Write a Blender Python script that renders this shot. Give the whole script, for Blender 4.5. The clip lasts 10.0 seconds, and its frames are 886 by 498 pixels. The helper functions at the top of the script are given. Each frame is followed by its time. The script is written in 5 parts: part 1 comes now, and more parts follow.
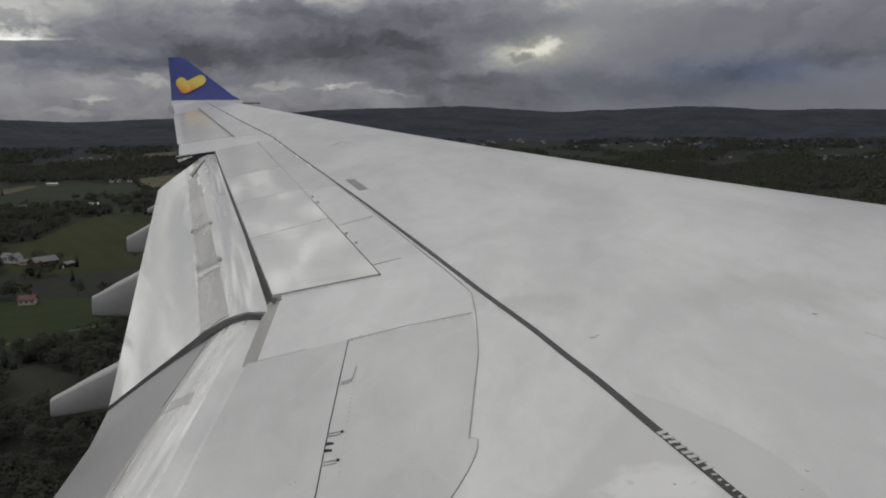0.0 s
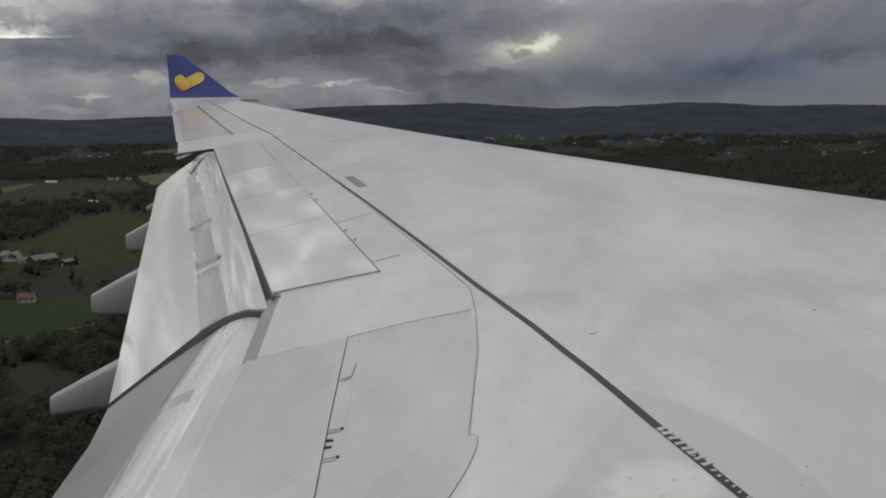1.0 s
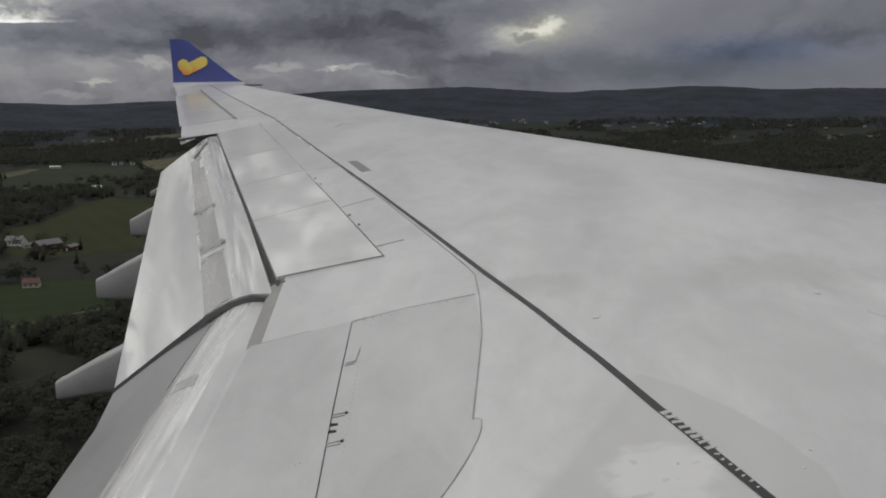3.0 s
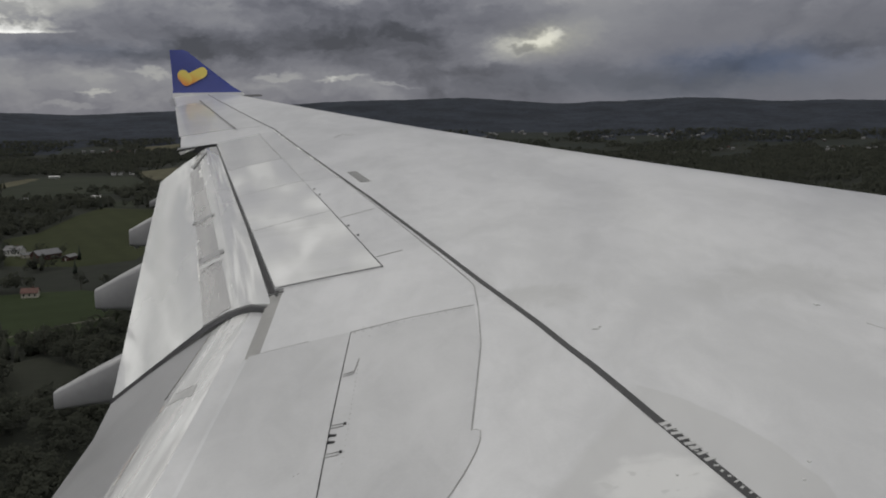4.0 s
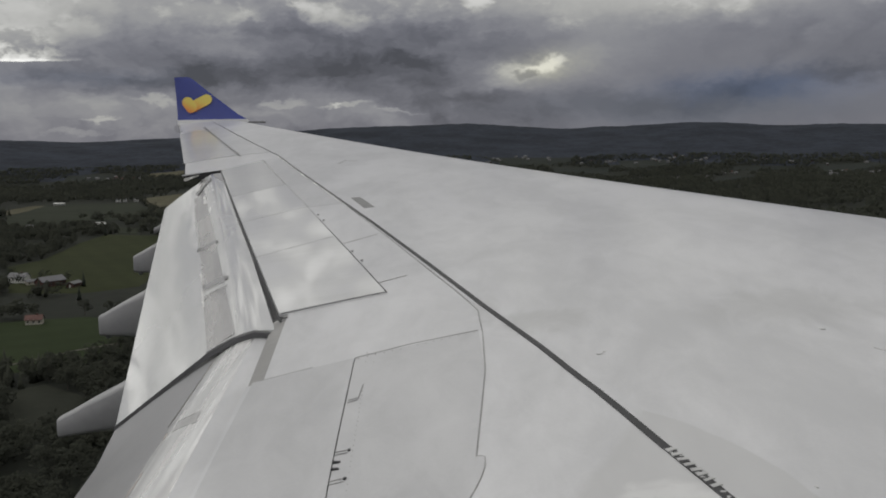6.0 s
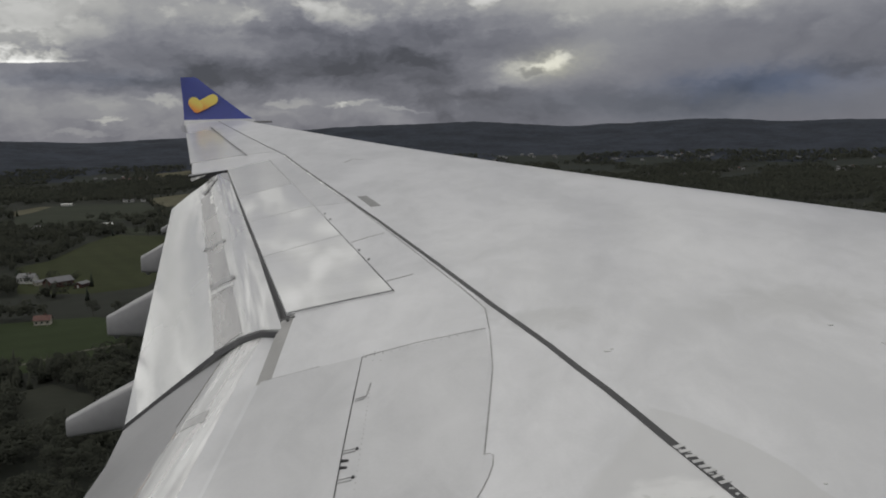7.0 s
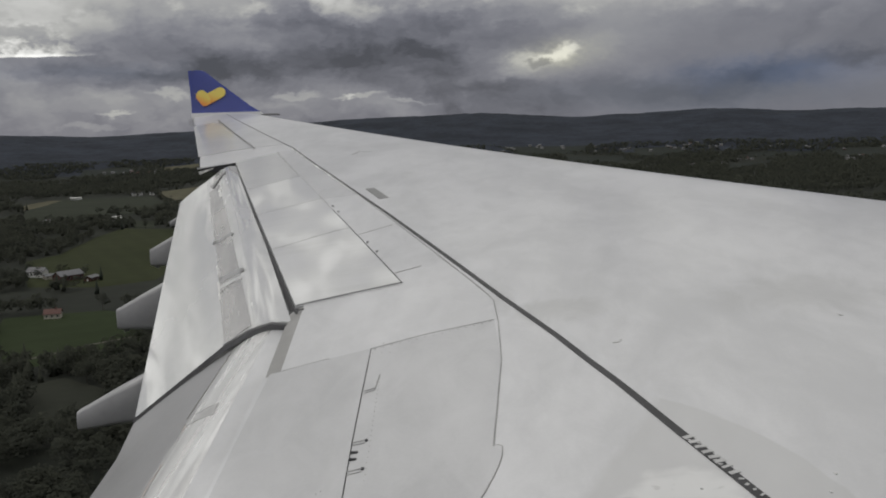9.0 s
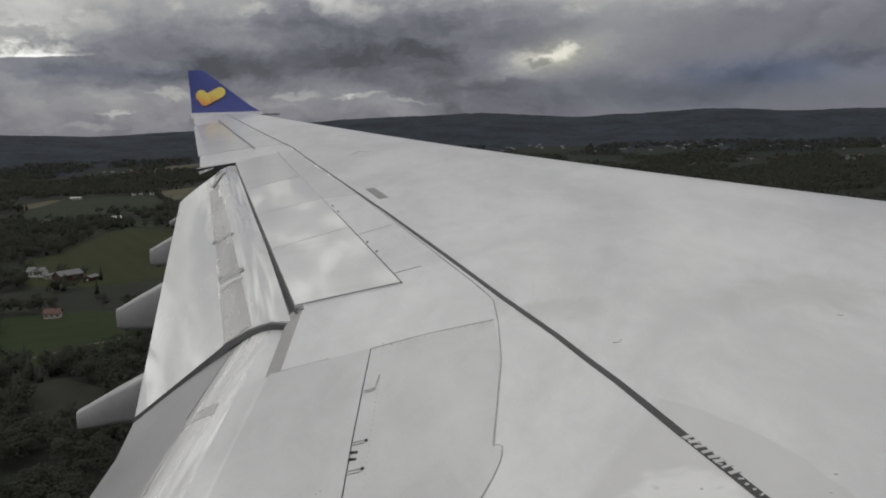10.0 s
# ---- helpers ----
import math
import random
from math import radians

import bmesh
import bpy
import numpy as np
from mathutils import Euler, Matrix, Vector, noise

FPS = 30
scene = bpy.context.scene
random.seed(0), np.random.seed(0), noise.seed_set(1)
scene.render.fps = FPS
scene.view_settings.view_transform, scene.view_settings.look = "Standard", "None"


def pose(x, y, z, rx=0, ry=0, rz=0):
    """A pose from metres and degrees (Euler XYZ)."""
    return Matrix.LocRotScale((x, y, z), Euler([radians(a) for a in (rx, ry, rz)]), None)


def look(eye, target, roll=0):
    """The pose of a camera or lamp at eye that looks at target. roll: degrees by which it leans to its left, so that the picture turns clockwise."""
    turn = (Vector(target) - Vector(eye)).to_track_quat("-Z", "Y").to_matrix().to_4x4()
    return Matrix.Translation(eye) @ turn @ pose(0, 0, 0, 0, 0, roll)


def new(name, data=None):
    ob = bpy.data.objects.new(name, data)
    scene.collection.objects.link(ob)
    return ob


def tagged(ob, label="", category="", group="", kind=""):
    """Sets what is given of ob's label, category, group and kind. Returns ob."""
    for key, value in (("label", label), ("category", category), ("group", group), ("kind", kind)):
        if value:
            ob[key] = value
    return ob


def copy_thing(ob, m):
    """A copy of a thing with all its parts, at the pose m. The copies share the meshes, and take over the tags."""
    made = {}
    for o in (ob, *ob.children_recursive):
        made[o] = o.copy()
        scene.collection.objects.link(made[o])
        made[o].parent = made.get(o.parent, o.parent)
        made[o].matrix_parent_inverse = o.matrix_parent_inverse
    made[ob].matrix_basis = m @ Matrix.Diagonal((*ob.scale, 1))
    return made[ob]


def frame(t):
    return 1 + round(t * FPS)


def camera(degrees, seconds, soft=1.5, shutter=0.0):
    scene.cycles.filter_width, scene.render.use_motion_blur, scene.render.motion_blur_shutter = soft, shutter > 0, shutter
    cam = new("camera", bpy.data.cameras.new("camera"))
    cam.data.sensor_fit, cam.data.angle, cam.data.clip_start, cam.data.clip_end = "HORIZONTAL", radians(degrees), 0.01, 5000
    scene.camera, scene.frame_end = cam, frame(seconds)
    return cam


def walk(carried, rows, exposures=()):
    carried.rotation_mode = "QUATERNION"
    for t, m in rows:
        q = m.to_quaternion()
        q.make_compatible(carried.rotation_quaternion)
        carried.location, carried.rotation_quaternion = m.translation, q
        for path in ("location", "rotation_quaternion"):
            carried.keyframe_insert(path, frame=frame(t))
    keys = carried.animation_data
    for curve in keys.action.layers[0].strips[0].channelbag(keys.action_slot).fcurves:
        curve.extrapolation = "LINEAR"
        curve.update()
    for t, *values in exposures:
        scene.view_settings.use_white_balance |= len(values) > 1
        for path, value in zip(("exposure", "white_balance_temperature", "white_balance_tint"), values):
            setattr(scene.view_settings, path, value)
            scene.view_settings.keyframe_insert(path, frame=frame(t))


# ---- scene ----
DEG = 50.0
cam = camera(DEG, 10.0, soft=1.9)
# seconds, pitch, lean, turn
PATH = [
    (0.0, -7.377, 0.522, -0.063), (0.5, -7.282, 0.553, -0.144), (1.0, -7.572, 0.677, -0.132),
    (1.5, -7.986, 0.515, 0.028), (2.0, -8.378, 0.800, -0.004), (2.5, -8.511, 0.678, 0.123), (2.7, -8.559, 0.760, 0.115), (3.8, -8.000, 0.760, 0.052),
    (4.0, -7.861, 0.679, 0.044), (4.5, -7.700, 0.600, 0.000), (5.0, -7.674, 0.800, 0.014),
    (5.5, -7.208, 0.526, 0.176), (6.0, -6.332, 0.918, 0.250), (6.2, -6.066, 0.935, 0.232), (7.3, -6.712, 1.450, 0.800), (7.5, -6.909, 1.435, 0.946),
    (8.0, -7.142, 1.538, 1.029), (8.5, -7.252, 1.721, 1.068), (9.0, -6.917, 1.677, 1.066),
    (9.5, -6.692, 1.569, 1.132), (10.0, -6.922, 1.647, 1.061)]
walk(cam, [(t, pose(0, 0, 0, 90 + p, r, y)) for t, p, r, y in PATH], [(0.0, -0.02), (6.0, 0.0), (7.5, 0.05), (9.0, 0.10), (10.0, 0.08)])

# ---------------------------------------------------------------- sky and sun
SUN_AZ, SUN_EL = -95.0, 52.0


class Nodes:
    """Short hand for node trees."""

    def __init__(self, tree):
        self.tree = tree
        tree.nodes.clear()

    def add(self, kind, **settings):
        n = self.tree.nodes.new(kind)
        for k, v in settings.items():
            if k == "operation":
                n.operation = v
            elif k == "blend":
                n.data_type, n.blend_type = "RGBA", v
            elif k == "sky":
                n.sky_type = v
            elif k == "interpolation":
                n.interpolation_type = v
            elif k == "feature":
                n.feature = v
        return n

    def put(self, socket, v):
        if hasattr(v, "node"):
            self.tree.links.new(v, socket)
        elif v is not None:
            socket.default_value = v

    def math(self, op, a, b=0.0, c=None):
        n = self.add("ShaderNodeMath", operation=op)
        self.put(n.inputs[0], a)
        self.put(n.inputs[1], b)
        if c is not None:
            self.put(n.inputs[2], c)
        return n.outputs[0]

    def noise(self, vec, scale, detail=4.0, rough=0.55, warp=0.0):
        n = self.add("ShaderNodeTexNoise")
        self.put(n.inputs["Vector"], vec)
        self.put(n.inputs["Scale"], scale)
        self.put(n.inputs["Detail"], detail)
        self.put(n.inputs["Roughness"], rough)
        self.put(n.inputs["Distortion"], warp)
        return n.outputs[0]

    def mix(self, f, a, b, blend="MIX"):
        n = self.add("ShaderNodeMix", blend=blend)
        self.put(n.inputs[0], f)
        self.put(n.inputs[6], a)
        self.put(n.inputs[7], b)
        return n.outputs[2]

    def step(self, v, lo, hi, a=0.0, b=1.0):
        n = self.add("ShaderNodeMapRange", interpolation="SMOOTHSTEP")
        for i, x in enumerate((v, lo, hi, a, b)):
            self.put(n.inputs[i], x)
        return n.outputs[0]

    def xyz(self, vec):
        n = self.add("ShaderNodeSeparateXYZ")
        self.put(n.inputs[0], vec)
        return n.outputs

    def vec(self, x, y, z=0.0):
        n = self.add("ShaderNodeCombineXYZ")
        for i, v in enumerate((x, y, z)):
            self.put(n.inputs[i], v)
        return n.outputs[0]


def grey(v, tint=(1, 1, 1)):
    return (v * tint[0], v * tint[1], v * tint[2], 1.0)


world = bpy.data.worlds.new("world")
world.use_nodes = True
scene.world = world
W = Nodes(world.node_tree)
way = W.add("ShaderNodeTexCoord").outputs["Generated"]
dx, dy, dz = W.xyz(way)[:3]
az = W.math("MULTIPLY", W.math("ARCTAN2", dx, dy), 57.2958)
el = W.math("MULTIPLY", W.math("ARCSINE", dz), 57.2958)
flat = W.vec(az, W.math("MULTIPLY", el, 1.7))
mid = W.noise(flat, 0.20, 6.0, 0.56)


def drift(scale, detail, seed, amount):
    """A wandering offset that bends the cloud edges."""
    n = W.noise(W.vec(az, W.math("MULTIPLY", el, 1.8), seed), scale, detail, 0.55)
    return W.math("MULTIPLY", W.math("SUBTRACT", n, 0.5), amount)


def total(first, *rest):
    for r in rest:
        first = W.math("ADD", first, r)
    return first


bent_az = total(az, drift(0.15, 2.0, 1.0, 5.0), drift(0.6, 4.0, 3.0, 2.4), drift(2.2, 4.0, 5.0, 0.9))
bent_el = total(el, drift(0.15, 2.0, 7.0, 1.5), drift(0.6, 4.0, 9.0, 1.1), drift(2.2, 4.0, 11.0, 0.5))
bent = W.vec(bent_az, W.math("MULTIPLY", bent_el, 1.9))
big = W.noise(bent, 0.11, 5.0, 0.5)
fine = W.noise(W.vec(az, W.math("MULTIPLY", el, 1.5), 4.0), 0.75, 6.0, 0.65)
# billows: rounded heads with darker creases between them
heads = W.add("ShaderNodeTexVoronoi", feature="SMOOTH_F1")
W.put(heads.inputs["Vector"], bent)
for key, value in (("Scale", 0.36), ("Detail", 2.0), ("Roughness", 0.5), ("Smoothness", 0.9)):
    W.put(heads.inputs[key], value)
puff = W.math("SUBTRACT", 0.62, heads.outputs["Distance"])


# the upper sides of the billows catch light, their bases stay dull
def raised(scale, detail, rough, lift, shift):
    low = W.noise(bent, scale, detail, rough)
    moved = W.add("ShaderNodeVectorMath", operation="ADD")
    W.put(moved.inputs[0], bent)
    moved.inputs[1].default_value = (shift, lift, 0.0)
    return W.math("SUBTRACT", low, W.noise(moved.outputs[0], scale, detail, rough))


relief = W.math("ADD", W.math("MULTIPLY", raised(0.17, 4.0, 0.5, 1.4, 0.7), 0.30), W.math("MULTIPLY", raised(0.5, 3.0, 0.45, 0.6, 0.4), 0.10))
lumpy = W.step(az, 12.0, -2.0, 0.16, 1.0)


def blob(a0, e0, sa, se, amount, crisp=0.0, lean=0.0):
    """A bright or dark place in the clouds. crisp: a firm edge, the softer the larger the number; lean: rise for each degree to the side."""
    off = W.math("SUBTRACT", bent_az, a0)
    u = W.math("DIVIDE", off, sa)
    v = W.math("DIVIDE", W.math("SUBTRACT", W.math("SUBTRACT", bent_el, e0), W.math("MULTIPLY", off, lean)), se)
    q = W.math("ADD", W.math("MULTIPLY", u, u), W.math("MULTIPLY", v, v))
    if crisp:
        return W.step(q, 1.0 + crisp, max(0.0, 1.0 - crisp), 0.0, amount)
    return W.math("MULTIPLY", W.math("EXPONENT", W.math("MULTIPLY", q, -1.0)), amount)


lum = W.math("ADD", 0.150, W.math("MULTIPLY", W.math("SUBTRACT", big, 0.5), W.math("MULTIPLY", lumpy, 0.13)))
lum = W.math("ADD", lum, W.math("MULTIPLY", W.math("MULTIPLY", puff, lumpy), 0.04))
lum = W.math("ADD", lum, W.math("MULTIPLY", relief, lumpy))
for spot in (
        # the heavy bank and the paler band under it
        (-8.0, 4.3, 10.5, 1.1, -0.085), (-14.5, 3.8, 4.0, 0.5, -0.035), (-2.0, 6.0, 6.0, 1.3, -0.055), (-20.5, 2.3, 8.0, 1.15, 0.085), (-7.0, 1.75, 7.0, 0.75, 0.045), (-12.0, 5.8, 4.0, 0.7, 0.02), (-21.5, 3.9, 4.0, 0.45, -0.045),
        # sunlit heads far off
        (-17.3, 2.75, 1.3, 0.24, 0.14, 0.9, -0.12), (-20.3, 1.7, 0.9, 0.13, 0.17, 0.95, 0.06), (-9.2, 2.55, 1.0, 0.26, 0.12, 0.9), (-5.9, 2.2, 1.4, 0.17, 0.14, 0.95), (-6.2, 2.25, 0.35, 0.2, 0.15, 0.9),
        (-3.0, 1.9, 1.0, 0.10, 0.10, 0.95), (-21.2, 1.05, 1.8, 0.14, 0.07, 0.95), (-13.0, 2.1, 3.0, 0.3, 0.03),
        # the gap where the sun stands behind the cover, a ragged scrap before it
        (4.6, 4.15, 2.2, 0.9, 0.15), (5.3, 4.4, 1.4, 0.6, 0.18, 0.0, 0.2), (4.5, 4.4, 0.9, 0.4, 0.07, 0.97), (5.8, 4.6, 1.15, 0.42, 0.20, 0.97, 0.3), (6.2, 4.75, 0.8, 0.25, 0.10, 0.97, 0.3), (6.6, 4.7, 1.8, 0.9, 0.08),
        # thin grey veil, then the blue-grey shower
        (8.3, 5.9, 3.2, 2.2, 0.075), (12.4, 5.2, 5.0, 2.2, 0.045), (16.6, 2.9, 3.8, 0.75, -0.085, 0.0, 0.05), (22.7, 3.75, 3.6, 0.45, -0.065, 0.0, 0.03), (20.5, 6.0, 4.0, 1.2, 0.02),
        (1.4, 2.65, 4.2, 0.34, -0.05), (13.5, 4.6, 3.0, 1.5, -0.03), (11.0, 1.9, 10.5, 0.9, -0.06), (22.5, 5.5, 5.0, 1.6, -0.03), (4.0, 8.6, 26.0, 1.5, 0.14), (12.0, 8.0, 9.0, 1.1, 0.16), (-24.0, 7.9, 8.0, 1.2, 0.20), (-13.0, 7.6, 3.0, 0.6, 0.08), (-24.5, 6.2, 3.0, 1.2, 0.10), (-40.0, 9.0, 13.0, 6.0, 0.3)):
    lum = W.math("ADD", lum, blob(*spot))
scrap = blob(5.0, 4.12, 0.60, 0.30, 0.8, 0.95)
lum = W.math("SUBTRACT", lum, W.math("MULTIPLY", scrap, W.math("MAXIMUM", W.math("SUBTRACT", lum, 0.17), 0.0)))
# falling rain draws slanting veils
veil = W.noise(W.vec(W.math("SUBTRACT", bent_az, W.math("MULTIPLY", el, 1.0)), W.math("MULTIPLY", el, 0.10), 2.0), 0.55, 3.0, 0.5)
lum = W.math("ADD", lum, W.math("MULTIPLY", W.math("SUBTRACT", veil, 0.5), W.math("MULTIPLY", W.step(az, 9.0, 20.0, 0.0, 0.07), W.step(el, 1.0, 4.0))))
# a bright bank cut off along a flat base, where the light comes through under it
base = W.math("ADD", W.math("ADD", 4.80, W.math("MULTIPLY", W.math("ADD", az, 23.0), 0.03)), W.math("MULTIPLY", W.math("SUBTRACT", fine, 0.5), 0.30))
rise = W.math("SUBTRACT", el, base)
inside_bank = W.step(W.math("ADD", az, W.math("MULTIPLY", W.math("SUBTRACT", mid, 0.5), 5.0)), -20.8, -23.4)
bank = W.math("MULTIPLY", W.step(rise, 0.0, 0.07), W.math("ADD", W.step(rise, 0.30, 0.06, 0.0, 0.30), W.math("MULTIPLY", W.step(rise, 2.3, 0.3, 0.1, 1.0), W.step(W.math("ADD", W.math("MULTIPLY", relief, 5.0), mid), 0.34, 0.60, 0.06, 0.62))))
lum = W.math("ADD", lum, W.math("MULTIPLY", bank, inside_bank))
lum = W.math("ADD", 0.07, W.math("MULTIPLY", W.math("MAXIMUM", W.math("SUBTRACT", lum, 0.03), 0.0), 0.88))
# the cover is thinner and brighter overhead
over = W.step(el, 9.0, 40.0)
ahead = W.step(az, 45.0, 2.0, 0.62, 1.0)
lum = W.math("ADD", lum, W.math("MULTIPLY", W.math("MULTIPLY", over, ahead), W.math("ADD", 0.13, W.math("MULTIPLY", W.step(mid, 0.38, 0.62), 0.72))))
# above the bank the cloud breaks into bright heads
side = W.step(az, 45.0, -15.0, 0.62, 1.0)
broken = W.math("MULTIPLY", W.step(el, 5.0, 10.0), W.step(W.math("ADD", mid, W.math("MULTIPLY", puff, 0.25)), 0.44, 0.64, 0.0, 0.42))
lum = W.math("ADD", lum, W.math("MULTIPLY", broken, side))
tone = W.mix(W.step(lum, 0.08, 0.42), (0.95, 0.955, 1.13, 1), (1.0, 0.995, 0.96, 1))
tone = W.mix(blob(17.5, 2.9, 5.0, 0.85, 0.95, 0.0, 0.05), tone, (0.74, 0.93, 1.46, 1))
tone = W.mix(blob(14.0, 1.7, 11.0, 1.0, 0.5), tone, (0.86, 0.97, 1.20, 1))
tone = W.mix(blob(5.8, 4.5, 1.7, 0.9, 0.9), tone, (1.04, 1.02, 0.86, 1))
tone = W.mix(blob(-20, 4.0, 5.5, 0.5, 0.5), tone, (0.86, 0.95, 1.22, 1))
cloud = W.mix(1.0, tone, W.vec(lum, lum, lum), "MULTIPLY")
blue = W.add("ShaderNodeTexSky", sky="NISHITA")
blue.sun_disc, blue.sun_elevation, blue.sun_rotation = False, radians(SUN_EL), radians(SUN_AZ)
thin = W.mix(1.0, blue.outputs[0], (0.08, 0.08, 0.08, 1), "MULTIPLY")
shine = W.add("ShaderNodeBackground")
W.put(shine.inputs[0], W.mix(0.04, cloud, thin))
W.put(shine.inputs[1], 1.0)
W.tree.links.new(shine.outputs[0], W.add("ShaderNodeOutputWorld").inputs[0])

sun = new("sun", bpy.data.lights.new("sun", "SUN"))
sun.data.energy, sun.data.angle, sun.data.color = 0.6, radians(25), (1.0, 0.97, 0.92)
a, e = radians(SUN_AZ), radians(SUN_EL)
sun.matrix_world = look((0, 0, 0), (-math.sin(a) * math.cos(e), -math.cos(a) * math.cos(e), -math.sin(e)))


# ---------------------------------------------------------------- materials
def material(name, base, rough=0.5, spread=0.12, scale=2.0, fine_scale=30.0, bump=0.0, metal=0.0, coat=0.0,
             streak=None, second=None, stretch=(1, 1, 1), rough_spread=0.0, per_piece=0.0, gloss=0.5, along=None):
    m = bpy.data.materials.new(name)
    m.use_nodes = True
    n = Nodes(m.node_tree)
    place = n.add("ShaderNodeTexCoord").outputs["Object"]
    if along:
        # grain that runs with a swept part: its drift in x and z for each metre of y
        px, py, pz = n.xyz(place)[:3]
        place = n.vec(n.math("SUBTRACT", px, n.math("MULTIPLY", py, along[0])), py, n.math("SUBTRACT", pz, n.math("MULTIPLY", py, along[1])))
    st = n.add("ShaderNodeVectorMath", operation="MULTIPLY")
    n.put(st.inputs[0], place)
    st.inputs[1].default_value = stretch
    v1 = n.noise(st.outputs[0], scale, 5.0, 0.6, 0.3)
    v2 = n.noise(st.outputs[0], fine_scale, 4.0, 0.6)
    f = n.math("ADD", n.math("MULTIPLY", v1, 0.65), n.math("MULTIPLY", v2, 0.35))
    lo = tuple(c * (1 - spread) for c in base) + (1,)
    hi = tuple(min(1, c * (1 + spread)) for c in base) + (1,)
    col = n.mix(n.step(f, 0.3, 0.7), lo, hi)
    if second:
        col = n.mix(n.step(n.noise(st.outputs[0], scale * 0.6, 6.0, 0.65, 0.8), 0.5, 0.62), col, (*second, 1))
    if streak:
        amount, dark, sc = streak
        s2 = n.add("ShaderNodeVectorMath", operation="MULTIPLY")
        n.put(s2.inputs[0], place)
        s2.inputs[1].default_value = sc
        k = n.step(n.noise(s2.outputs[0], 1.0, 5.0, 0.6, 0.2), 0.5, 0.78, 0.0, amount)
        col = n.mix(k, col, (*dark, 1))
    if per_piece:
        info = n.add("ShaderNodeObjectInfo").outputs["Random"]
        v = n.math("ADD", 1 - per_piece / 2, n.math("MULTIPLY", info, per_piece))
        col = n.mix(1.0, col, n.vec(v, v, v), "MULTIPLY")
    b = n.add("ShaderNodeBsdfPrincipled")
    n.put(b.inputs["Base Color"], col)
    n.put(b.inputs["Metallic"], metal)
    if rough_spread:
        n.put(b.inputs["Roughness"], n.step(v1, 0.3, 0.7, max(0.03, rough - rough_spread), rough + rough_spread))
    else:
        n.put(b.inputs["Roughness"], rough)
    n.put(b.inputs["Specular IOR Level"], gloss)
    n.put(b.inputs["Coat Weight"], coat)
    n.put(b.inputs["Coat Roughness"], 0.03)
    if bump:
        bn = n.add("ShaderNodeBump")
        n.put(bn.inputs["Height"], f)
        bn.inputs["Strength"].default_value = bump
        bn.inputs["Distance"].default_value = 0.02
        n.put(b.inputs["Normal"], bn.outputs[0])
    n.tree.links.new(b.outputs[0], n.add("ShaderNodeOutputMaterial").inputs[0])
    return m




